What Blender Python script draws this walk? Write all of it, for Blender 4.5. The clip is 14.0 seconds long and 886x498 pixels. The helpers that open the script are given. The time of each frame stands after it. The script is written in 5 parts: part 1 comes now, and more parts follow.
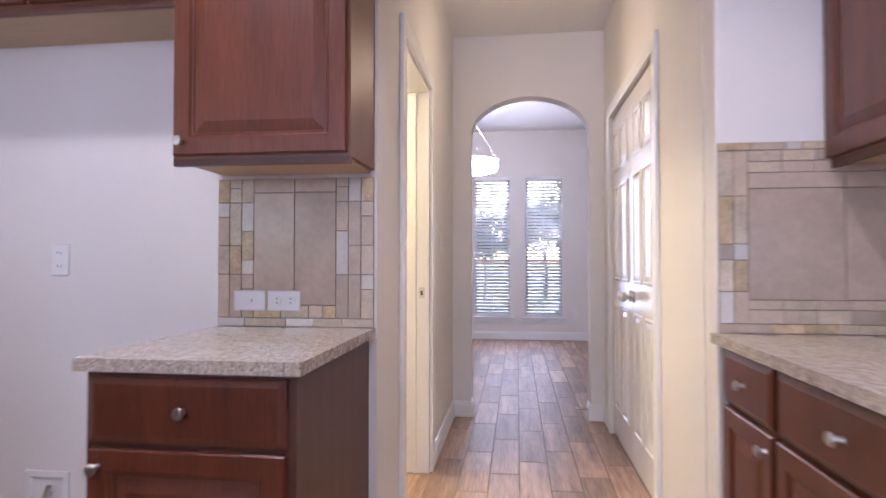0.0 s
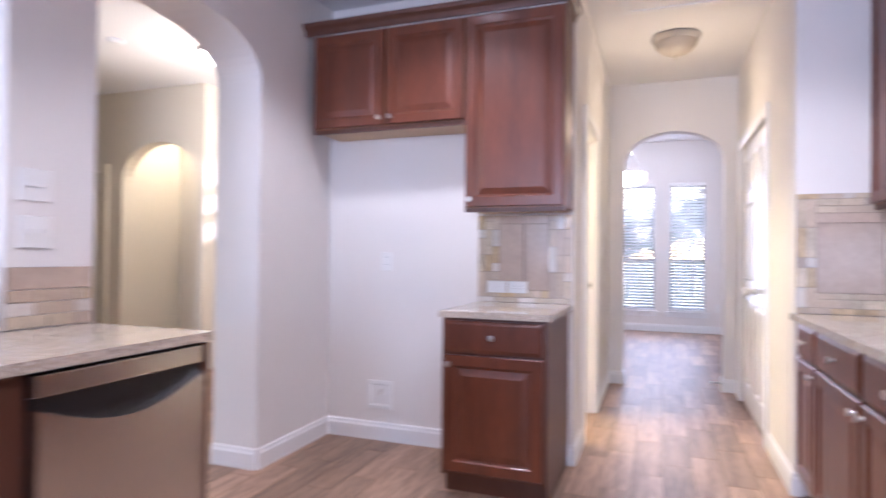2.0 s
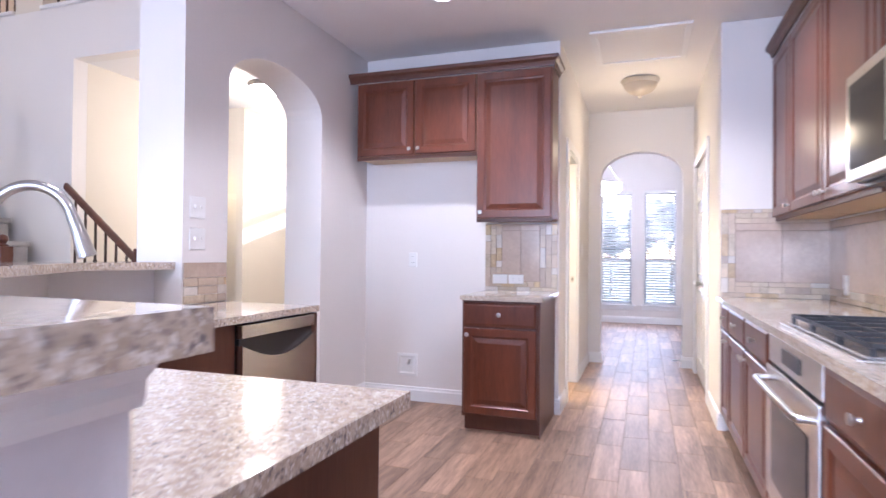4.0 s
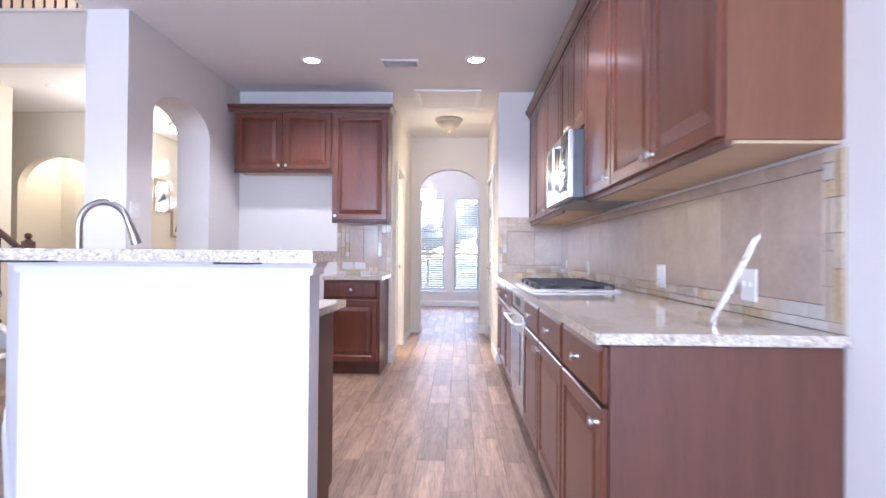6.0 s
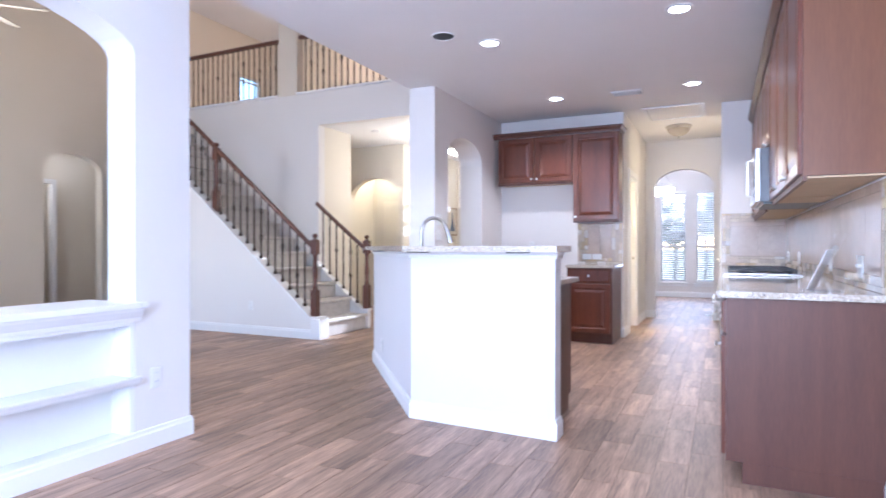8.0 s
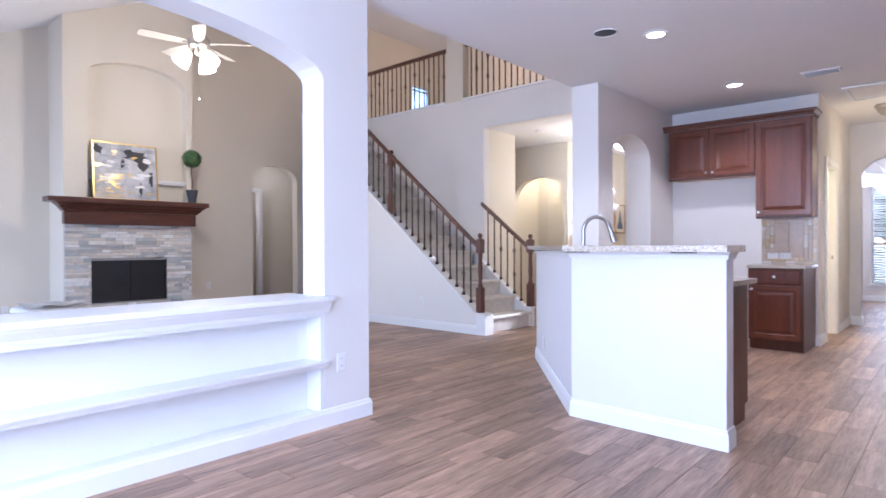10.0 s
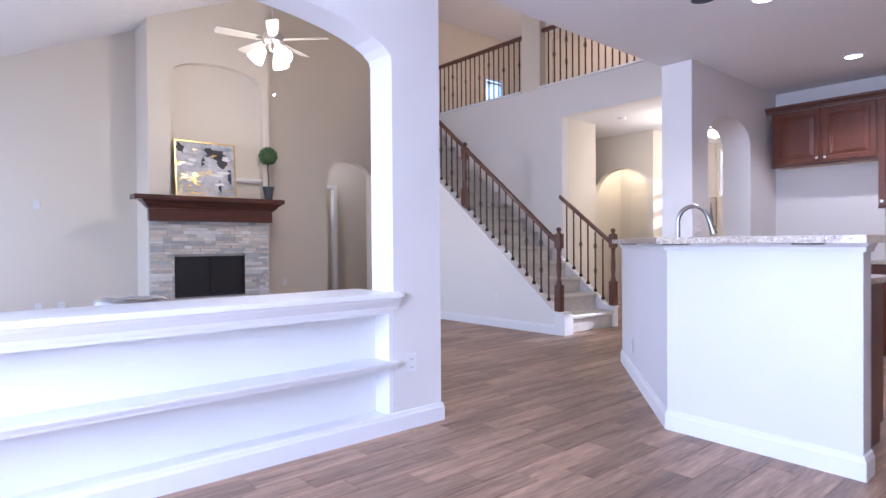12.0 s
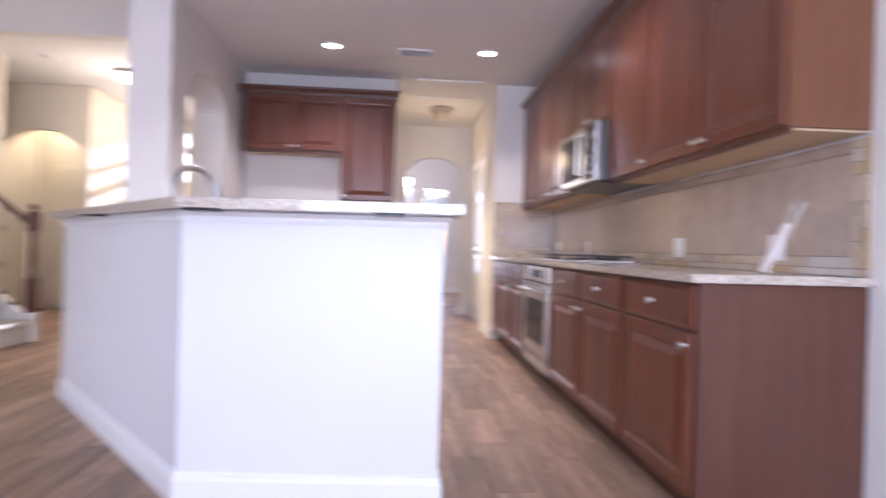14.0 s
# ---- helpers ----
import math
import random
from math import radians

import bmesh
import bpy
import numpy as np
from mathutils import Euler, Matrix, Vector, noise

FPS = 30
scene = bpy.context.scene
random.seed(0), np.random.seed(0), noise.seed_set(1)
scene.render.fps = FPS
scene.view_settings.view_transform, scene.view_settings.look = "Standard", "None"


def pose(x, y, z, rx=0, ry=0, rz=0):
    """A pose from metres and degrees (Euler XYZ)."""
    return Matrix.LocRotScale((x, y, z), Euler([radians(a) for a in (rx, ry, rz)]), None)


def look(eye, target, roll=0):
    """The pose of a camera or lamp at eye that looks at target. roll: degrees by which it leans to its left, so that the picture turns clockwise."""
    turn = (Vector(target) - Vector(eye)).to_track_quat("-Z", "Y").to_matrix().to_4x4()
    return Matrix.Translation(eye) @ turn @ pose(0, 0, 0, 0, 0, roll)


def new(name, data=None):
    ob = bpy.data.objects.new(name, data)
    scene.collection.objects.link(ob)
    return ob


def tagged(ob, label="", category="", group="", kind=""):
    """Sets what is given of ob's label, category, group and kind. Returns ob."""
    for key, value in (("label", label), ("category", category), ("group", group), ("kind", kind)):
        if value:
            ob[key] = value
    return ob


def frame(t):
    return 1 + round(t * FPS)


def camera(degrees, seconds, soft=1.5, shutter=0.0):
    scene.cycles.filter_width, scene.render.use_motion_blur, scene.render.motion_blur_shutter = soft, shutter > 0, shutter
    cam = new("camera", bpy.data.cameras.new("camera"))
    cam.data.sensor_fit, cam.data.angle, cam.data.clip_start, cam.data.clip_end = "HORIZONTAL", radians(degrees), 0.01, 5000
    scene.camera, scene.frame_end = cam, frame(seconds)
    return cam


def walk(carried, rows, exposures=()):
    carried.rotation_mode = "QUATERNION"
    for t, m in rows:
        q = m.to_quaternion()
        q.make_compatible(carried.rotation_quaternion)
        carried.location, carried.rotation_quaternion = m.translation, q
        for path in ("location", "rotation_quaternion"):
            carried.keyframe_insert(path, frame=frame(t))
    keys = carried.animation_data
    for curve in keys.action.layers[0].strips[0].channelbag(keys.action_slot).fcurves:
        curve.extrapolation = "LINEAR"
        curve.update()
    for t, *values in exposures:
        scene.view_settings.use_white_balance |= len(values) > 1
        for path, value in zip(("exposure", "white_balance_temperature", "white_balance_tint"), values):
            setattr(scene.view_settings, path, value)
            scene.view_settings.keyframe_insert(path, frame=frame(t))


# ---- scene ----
cam = camera(74.4, 14.0, soft=1.5, shutter=0.6)
# seconds, stops, kelvin, tint
EXPOSURES = [(0.0, 1.67, 5200, 27), (2.0, 2.16, 5060, 24), (4.5, 2.36, 5040, 22), (6.5, 2.23, 4990, 18), (8.5, 2.17, 4900, 17), (11.0, 1.85, 4980, 22), (13.0, 1.80, 5090, 24), (14.0, 1.8, 5450, 25)]
PATH = [
    (0, (0.422, 0.55, 1.14), (0.171, 2.534, 1.183), -0.0),
    (0.5, (0.49, 0.114, 1.143), (0.267, 2.101, 1.183), 0.1),
    (1, (0.495, -0.272, 1.134), (0.278, 1.716, 1.172), 0.1),
    (1.5, (0.501, -0.58, 1.153), (0.107, 1.38, 1.184), 0.4),
    (2, (0.414, -0.895, 1.186), (-0.285, 0.979, 1.209), 0.6),
    (2.2, (0.362, -1.041, 1.187), (-0.424, 0.798, 1.209), 0.5),
    (4.5, (0.63, -2.268, 1.173), (0.117, -0.335, 1.194), 0.5),
    (5, (0.661, -2.697, 1.176), (0.37, -0.718, 1.191), 0.4),
    (5.5, (0.603, -3.103, 1.163), (0.5, -1.106, 1.181), 0.4),
    (6, (0.656, -3.554, 1.125), (0.599, -1.555, 1.144), 0.5),
    (6.5, (0.772, -4.001, 1.119), (0.607, -2.008, 1.133), 0.5),
    (7, (0.839, -4.498, 1.129), (0.412, -2.544, 1.129), 0.2),
    (7.5, (0.971, -4.84, 1.124), (0.295, -2.958, 1.122), 0.1),
    (8, (1.052, -5.052, 1.125), (0.191, -3.247, 1.119), 0.0),
    (8.5, (1.09, -5.141, 1.134), (0.073, -3.419, 1.128), 0.0),
    (11, (1.162, -5.112, 1.138), (-0.304, -3.752, 1.121), -0.4),
    (11.5, (1.1, -5.054, 1.128), (-0.408, -3.74, 1.11), -0.4),
    (12, (0.936, -4.924, 1.106), (-0.573, -3.612, 1.088), -0.4),
    (12.5, (0.703, -4.722, 1.067), (-0.64, -3.24, 1.043), -0.2),
    (13, (0.441, -4.425, 1.048), (-0.594, -2.713, 1.019), 0.3),
    (13.5, (0.135, -4.128, 1.03), (-0.398, -2.2, 1.008), 1.1),
    (14, (0.011, -3.916, 0.977), (0.162, -1.921, 0.977), 1.6),
]
walk(cam, [(t, look(eye, target, roll)) for t, eye, target, roll in PATH], exposures=EXPOSURES)

# ---- world and light ----
world = bpy.data.worlds.new("world")
world.use_nodes = True
scene.world = world
_n = world.node_tree.nodes
_sky = _n.new("ShaderNodeTexSky")
_sky.sky_type, _sky.sun_disc, _sky.sun_elevation, _sky.sun_rotation = "NISHITA", False, radians(16.5), radians(8.5)
world.node_tree.links.new(_sky.outputs[0], _n["Background"].inputs[0])
_n["Background"].inputs[1].default_value = 0.15


def area(name, eye, target, w, h, power, colour):
    d = bpy.data.lights.new(name, "AREA")
    d.shape, d.size, d.size_y, d.energy, d.color = "RECTANGLE", w, h, power, colour
    ob = new(name, d)
    ob.matrix_basis = look(eye, target)
    return ob


def bulb(name, place, power, colour, radius=0.05):
    d = bpy.data.lights.new(name, "POINT")
    d.energy, d.color, d.shadow_soft_size = power, colour, radius
    ob = new(name, d)
    ob.location = place
    return ob


DAY = (0.87, 0.915, 1.0)
sun = bpy.data.lights.new("sun", "SUN")
sun.energy, sun.angle, sun.color = 5.0, radians(0.5), (1.0, 0.95, 0.87)
new("sun", sun).matrix_basis = look((1.5, 10, 3.0), (0, 0, 0))


def spot(name, place, power, colour):
    d = bpy.data.lights.new(name, "SPOT")
    d.energy, d.color, d.spot_size, d.spot_blend, d.shadow_soft_size = power, colour, radians(124), 0.55, 0.10
    ob = new(name, d)
    ob.matrix_basis = look(place, (place[0], place[1] + 0.0001, 0))


area("breakfast_window_light", (-0.15, -6.9, 1.45), (-0.15, 0, 2.3), 3.1, 1.75, 56, DAY)
area("living_window_light", (-6.2, -6.2, 1.4), (-5.6, 0, 1.2), 1.9, 1.75, 20, DAY)
area("study_window_light", (0.43, 9.15, 1.4), (0.43, 0, 1.0), 1.2, 1.9, 7, DAY)
for x, y in ((-0.65, 1.50), (0.785, 1.49), (-0.68, -0.52), (0.78, -0.60)):
    spot("downlight_bulb", (x, y, 2.80), 30, (1.0, 0.88, 0.74))
# Added warm fill below the unlit hall fitting; no lamp burns here.
bulb("hall_bulb", (0.51, 3.70, 2.20), 2.2, (1.0, 0.74, 0.38), 0.12)
bulb("pantry_bulb", (-0.9, 3.7, 2.4), 34, (1.0, 0.80, 0.38), 0.1)
bulb("pendant_bulb", (-0.10, 7.15, 2.62), 10, (1.0, 0.9, 0.78), 0.2)
# Added fill that brightens the foyer's arch wall; its fitting is invented too.
bulb("foyer_bulb", (-3.10, 3.05, 2.15), 11, (1.0, 0.83, 0.55), 0.15)
bulb("foyer_far_bulb", (-3.25, 4.50, 2.45), 5, (1.0, 0.83, 0.55), 0.15)
bulb("foyer_niche_bulb", (-4.5, 4.25, 2.6), 3.6, (1.0, 0.84, 0.52), 0.1)
# Added fill to lift the dark passage; placed apart from its invented fitting.
bulb("passage_bulb", (-8.32, -0.05, 2.3), 3.0, (1.0, 0.9, 0.75), 0.1)
bulb("fan_bulb", (-5.6, -1.88, 2.75), 19, (1.0, 0.83, 0.58), 0.15)
bulb("loft_bulb", (-5.0, 3.6, 5.2), 14, (1.0, 0.68, 0.41), 0.15)

# ---- materials ----
def mat(name, base, rough=0.5, metal=0.0, vary=0.06, scale=6.0, fine=60.0, bump=0.02, stretch=(1, 1, 1), dark=None, spread=0.0, coat=0.0):
    """A surface with a slow and a fine variation of its base colour and a fine relief."""
    m = bpy.data.materials.new(name)
    m.use_nodes = True
    nt = m.node_tree
    b = nt.nodes["Principled BSDF"]
    b.inputs["Roughness"].default_value, b.inputs["Metallic"].default_value = rough, metal
    b.inputs["Coat Weight"].default_value, b.inputs["Coat Roughness"].default_value = coat, 0.15
    geo = nt.nodes.new("ShaderNodeNewGeometry")
    mp = nt.nodes.new("ShaderNodeMapping")
    mp.inputs["Scale"].default_value = stretch
    nt.links.new(geo.outputs["Position"], mp.inputs["Vector"])
    info = nt.nodes.new("ShaderNodeObjectInfo")
    add = nt.nodes.new("ShaderNodeMath")
    add.operation = "ADD"
    nt.links.new(info.outputs["Random"], add.inputs[0])
    nt.links.new(geo.outputs["Random Per Island"], add.inputs[1])
    w = nt.nodes.new("ShaderNodeMath")
    w.operation = "MULTIPLY"
    w.inputs[1].default_value = 37.0 * (spread > 0)
    nt.links.new(add.outputs[0], w.inputs[0])
    tex = []
    for s, d in ((scale, 3.0), (fine, 4.0)):
        t = nt.nodes.new("ShaderNodeTexNoise")
        t.noise_dimensions = "4D"
        t.inputs["Scale"].default_value, t.inputs["Detail"].default_value = s, d
        nt.links.new(mp.outputs[0], t.inputs["Vector"])
        nt.links.new(w.outputs[0], t.inputs["W"])
        tex.append(t)
    mix = nt.nodes.new("ShaderNodeMix")
    mix.data_type = "FLOAT"
    mix.inputs[0].default_value = 0.45
    nt.links.new(tex[0].outputs[0], mix.inputs[2])
    nt.links.new(tex[1].outputs[0], mix.inputs[3])
    ramp = nt.nodes.new("ShaderNodeValToRGB")
    lo = dark or [c * (1 - vary) for c in base]
    hi = base if dark else [min(1, c * (1 + vary)) for c in base]
    ramp.color_ramp.elements[0].position, ramp.color_ramp.elements[0].color = 0.36, (*lo, 1)
    ramp.color_ramp.elements[1].position, ramp.color_ramp.elements[1].color = 0.64, (*hi, 1)
    nt.links.new(mix.outputs[0], ramp.inputs[0])
    out = ramp.outputs[0]
    if spread:
        hsv = nt.nodes.new("ShaderNodeHueSaturation")
        fr = nt.nodes.new("ShaderNodeMath")
        fr.operation = "FRACT"
        nt.links.new(add.outputs[0], fr.inputs[0])
        rng = nt.nodes.new("ShaderNodeMapRange")
        rng.inputs[3].default_value, rng.inputs[4].default_value = 1 - spread, 1 + spread
        nt.links.new(fr.outputs[0], rng.inputs[0])
        nt.links.new(rng.outputs[0], hsv.inputs["Value"])
        nt.links.new(out, hsv.inputs["Color"])
        out = hsv.outputs[0]
    nt.links.new(out, b.inputs["Base Color"])
    if bump:
        bp = nt.nodes.new("ShaderNodeBump")
        bp.inputs["Strength"].default_value, bp.inputs["Distance"].default_value = 0.5, bump
        nt.links.new(tex[1].outputs[0], bp.inputs["Height"])
        nt.links.new(bp.outputs[0], b.inputs["Normal"])
    return m


def glow(name, colour, power):
    m = bpy.data.materials.new(name)
    m.use_nodes = True
    b = m.node_tree.nodes["Principled BSDF"]
    b.inputs["Base Color"].default_value = (*colour, 1)
    b.inputs["Emission Color"].default_value, b.inputs["Emission Strength"].default_value = (*colour, 1), power
    return m


def glass(name):
    m = bpy.data.materials.new(name)
    m.use_nodes = True
    b = m.node_tree.nodes["Principled BSDF"]
    b.inputs["Roughness"].default_value, b.inputs["Transmission Weight"].default_value, b.inputs["IOR"].default_value = 0.02, 1.0, 1.05
    return m


# One beige paint in two tones: WALL has whitening daylight put into its colour.
WALL = mat("wall_paint_daylit", (0.76, 0.725, 0.69), 0.85, vary=0.02, scale=1.2, fine=140, bump=0.002)
WALL_LAMPLIT = mat("beige_wall_paint_lamplit", (0.70, 0.64, 0.535), 0.85, vary=0.02, scale=1.2, fine=140, bump=0.002)
CEIL = mat("ceiling_paint", (0.81, 0.79, 0.78), 0.9, vary=0.02, scale=1.5, fine=110, bump=0.003)
TRIM = mat("white_trim_paint", (0.80, 0.79, 0.78), 0.4, vary=0.015, scale=3, fine=90, bump=0.0008)
CHERRY = mat("cherry_stained_wood", (0.165, 0.046, 0.020), 0.33, vary=0.3, scale=2.2, fine=22, bump=0.0003, stretch=(5, 5, 0.6), dark=(0.092, 0.026, 0.012), coat=0.2)
# Lighter copy of the cherry: daylight on the upper end panels, put into the colour.
CHERRY_DAYLIT = mat("cherry_daylit_end", (0.20, 0.082, 0.034), 0.42, scale=2.0, fine=24, bump=0.0003, stretch=(5, 5, 0.5), dark=(0.15, 0.058, 0.025))
CHERRY_DARK = mat("dark_cherry_side_panel", (0.123, 0.048, 0.0265), 0.42, scale=3, fine=30, bump=0.0004, stretch=(6, 6, 0.5), dark=(0.083, 0.030, 0.018))
MAPLE = mat("pale_maple_underside", (0.55, 0.40, 0.24), 0.5, vary=0.08, stretch=(1, 6, 1), bump=0.0004)
NICKEL = mat("brushed_nickel", (0.62, 0.60, 0.57), 0.28, 1.0, vary=0.04, bump=0.0)
STEEL = mat("stainless_steel", (0.62, 0.605, 0.59), 0.26, 1.0, vary=0.05, fine=120, stretch=(1, 1, 8), bump=0.0002)
BLACK = mat("black_enamel", (0.016, 0.016, 0.018), 0.3, vary=0.2, bump=0.0)
IRON = mat("cast_iron", (0.03, 0.03, 0.032), 0.5, vary=0.2, bump=0.001)
PLASTIC = mat("white_plastic", (0.78, 0.77, 0.75), 0.35, vary=0.01, bump=0.0)
SLAT_WHITE = bpy.data.materials.new("translucent_white_slat")
SLAT_WHITE.use_nodes = True
_s = SLAT_WHITE.node_tree
_tr, _mx = _s.nodes.new("ShaderNodeBsdfTranslucent"), _s.nodes.new("ShaderNodeMixShader")
_tr.inputs[0].default_value = (0.85, 0.86, 0.88, 1)
_s.nodes["Principled BSDF"].inputs["Base Color"].default_value = (0.82, 0.82, 0.82, 1)
_mx.inputs[0].default_value = 0.5
_s.links.new(_s.nodes["Principled BSDF"].outputs[0], _mx.inputs[1])
_s.links.new(_tr.outputs[0], _mx.inputs[2])
_s.links.new(_mx.outputs[0], _s.nodes["Material Output"].inputs[0])
DARK_GLASS = mat("smoked_appliance_glass", (0.02, 0.019, 0.02), 0.1, vary=0.1, bump=0.0)
DARK_GLASS.node_tree.nodes["Principled BSDF"].inputs["Specular IOR Level"].default_value = 0.15
GLASS = glass("window_glass")
DARK_STEEL = mat("dark_painted_steel", (0.10, 0.10, 0.105), 0.35, 0.6, vary=0.08, bump=0.0)
CREAM = mat("cream_door_paint", (0.74, 0.68, 0.56), 0.35, vary=0.02, scale=3, fine=90, bump=0.0008)
DOOR_PAINT = mat("glossy_white_door_paint", (0.78, 0.765, 0.73), 0.16, vary=0.015, scale=3, fine=50, bump=0.0006)
BAR_PAINT = mat("white_bar_paint", (0.71, 0.69, 0.70), 0.5, vary=0.02, scale=2, fine=120, bump=0.0012)

# ---- building helpers ----
BASES = {}


def thing(name, base, label="", category="", group="", kind=""):
    ob = new(name)
    ob.location = base
    BASES[ob.name] = Vector(base)
    return tagged(ob, label, category, group, kind)


def part(name, bm, material, parent=None, label="", smooth=False, bevel=0.0, segs=2):
    if bevel:
        edges = [e for e in bm.edges if len(e.link_faces) == 2 and e.calc_face_angle(0) > 0.5]
        bmesh.ops.bevel(bm, geom=edges, offset=bevel, segments=segs, affect="EDGES", profile=0.6, clamp_overlap=True)
    me = bpy.data.meshes.new(name)
    base = Vector((0, 0, 0))
    up = parent
    while up is not None:
        base += BASES.get(up.name, Vector((0, 0, 0)))
        up = up.parent
    bm.transform(Matrix.Translation(-base))
    bmesh.ops.recalc_face_normals(bm, faces=bm.faces)
    if smooth:
        for f in bm.faces:
            f.smooth = True
        for e in bm.edges:
            if len(e.link_faces) == 2 and e.calc_face_angle(0) > 0.7:
                e.smooth = False
    bm.to_mesh(me)
    bm.free()
    me.materials.append(material)
    ob = new(name, me)
    ob.parent = parent
    if label:
        ob["label"] = label
    return ob


def box(bm, x0, x1, y0, y1, z0, z1):
    m = Matrix.Translation(((x0 + x1) / 2, (y0 + y1) / 2, (z0 + z1) / 2)) @ Matrix.Diagonal((abs(x1 - x0), abs(y1 - y0), abs(z1 - z0), 1))
    bmesh.ops.create_cube(bm, size=1, matrix=m)
    return bm


def boxes(*some):
    bm = bmesh.new()
    for b in some:
        box(bm, *b)
    return bm


def prism(points, axis, a, b, bm=None):
    """The outline (two coordinates in the order of the other axes) drawn out along axis from a to b."""
    bm = bm or bmesh.new()
    put = {"x": lambda u, v, w: (w, u, v), "y": lambda u, v, w: (u, w, v), "z": lambda u, v, w: (u, v, w)}[axis]
    lo = [bm.verts.new(put(u, v, a)) for u, v in points]
    hi = [bm.verts.new(put(u, v, b)) for u, v in points]
    bm.faces.new(lo)
    bm.faces.new(hi[::-1])
    for i in range(len(points)):
        j = (i + 1) % len(points)
        bm.faces.new((lo[i], lo[j], hi[j], hi[i]))
    return bm


def arch(bm, axis, a, b, u0, u1, spring, apex, top, n=20, power=2.0):
    """The wall above an arched opening from u0 to u1, through the wall from a to b."""
    mid, half = (u0 + u1) / 2, (u1 - u0) / 2
    curve = [(mid - half * math.cos(math.pi * i / n), spring + (apex - spring) * math.sin(math.pi * i / n) ** (2 / power)) for i in range(n + 1)]
    for (ua, za), (ub, zb) in zip(curve, curve[1:]):
        prism([(ua, za), (ub, zb), (ub, top), (ua, top)], axis, a, b, bm)
    bmesh.ops.remove_doubles(bm, verts=bm.verts, dist=1e-5)
    return bm


def tube(points, radius, n=10, bm=None, cap=True):
    bm = bm or bmesh.new()
    pts = [Vector(p) for p in points]
    radii = radius if isinstance(radius, (list, tuple)) else [radius] * len(pts)
    rings = []
    side = None
    for i, p in enumerate(pts):
        d = (pts[min(i + 1, len(pts) - 1)] - pts[max(i - 1, 0)]).normalized()
        if side is None:
            side = d.orthogonal().normalized()
        side = (side - d * side.dot(d)).normalized()
        other = d.cross(side)
        rings.append([bm.verts.new(p + radii[i] * (math.cos(2 * math.pi * k / n) * side + math.sin(2 * math.pi * k / n) * other)) for k in range(n)])
    for r, s in zip(rings, rings[1:]):
        for k in range(n):
            bm.faces.new((r[k], r[(k + 1) % n], s[(k + 1) % n], s[k]))
    if cap:
        bm.faces.new(rings[0][::-1])
        bm.faces.new(rings[-1])
    return bm


def lathe(profile, place=(0, 0, 0), n=20, bm=None, m=None):
    """Radius and height pairs turned about the upright axis."""
    bm = bm or bmesh.new()
    fresh = []
    rings = []
    for r, z in profile:
        if r < 1e-5:
            v = [bm.verts.new((0, 0, z))]
        else:
            v = [bm.verts.new((r * math.cos(2 * math.pi * k / n), r * math.sin(2 * math.pi * k / n), z)) for k in range(n)]
        rings.append(v)
        fresh += v
    for r, s in zip(rings, rings[1:]):
        for k in range(n):
            q = [r[k % len(r)], r[(k + 1) % len(r)], s[(k + 1) % len(s)], s[k % len(s)]]
            q = list(dict.fromkeys(q))
            if len(q) > 2:
                bm.faces.new(q)
    t = Matrix.Translation(place) @ (m or Matrix())
    bmesh.ops.transform(bm, matrix=t, verts=fresh)
    return bm


def sweep_profile(profile, path, bm=None):
    """A moulding: (out, up) pairs carried along a level path of (x, y, z) points, with mitred corners. Out is to the right of the way."""
    bm = bm or bmesh.new()
    pts = [Vector(p) for p in path]
    rings = []
    for i, p in enumerate(pts):
        ways = [(pts[k + 1] - pts[k]).normalized() for k in (i - 1, i) if 0 <= k < len(pts) - 1]
        outs = [Vector((w.y, -w.x, 0)) for w in ways]
        o = sum(outs, Vector())
        o = o / max(o.length_squared, 1e-6) * (2 if len(outs) == 2 else 1) if len(outs) == 2 else outs[0]
        rings.append([bm.verts.new(p + o * a + Vector((0, 0, b))) for a, b in profile])
    for r, s in zip(rings, rings[1:]):
        for k in range(len(profile)):
            j = (k + 1) % len(profile)
            bm.faces.new((r[k], r[j], s[j], s[k]))
    bm.faces.new(rings[0])
    bm.faces.new(rings[-1][::-1])
    return bm

# ---- setting ----
CEIL_Z = 2.815
SKIRT = [(0, 0), (0.016, 0), (0.016, 0.085), (0.011, 0.095), (0.009, 0.11), (0.0, 0.115)]


def setting(name, bm, material, label, bevel=0.0, smooth=False, segs=2):
    return tagged(part(name, bm, material, None, label, smooth, bevel, segs), category=name.split("_")[0], kind="structure")


def skirting(path):
    bm = sweep_profile(SKIRT, path)
    return setting("baseboard", bm, TRIM, "white painted wooden baseboard along the wall")


setting("subfloor", boxes((-9.3, 3.75, -7.15, 9.35, -0.2, -0.0025)), mat("grout", (0.22, 0.165, 0.125), 0.9, bump=0.001), "dark grout under the wood-look tiles")

# kitchen and hall
bm = boxes((-1.66, -0.05, 2.495, 2.62, 0, CEIL_Z))
setting("wall_kitchen_back", bm, WALL, "pale greige painted kitchen wall behind the cabinets")
bm = boxes((1.05, 1.71, 2.495, 2.62, 0, CEIL_Z))
setting("wall_kitchen_end", bm, WALL, "pale greige painted wall at the counter's end", bevel=0.012)
setting("wall_east", boxes((1.71, 1.86, -7.0, 2.62, 0, CEIL_Z)), WALL, "pale greige painted side wall")
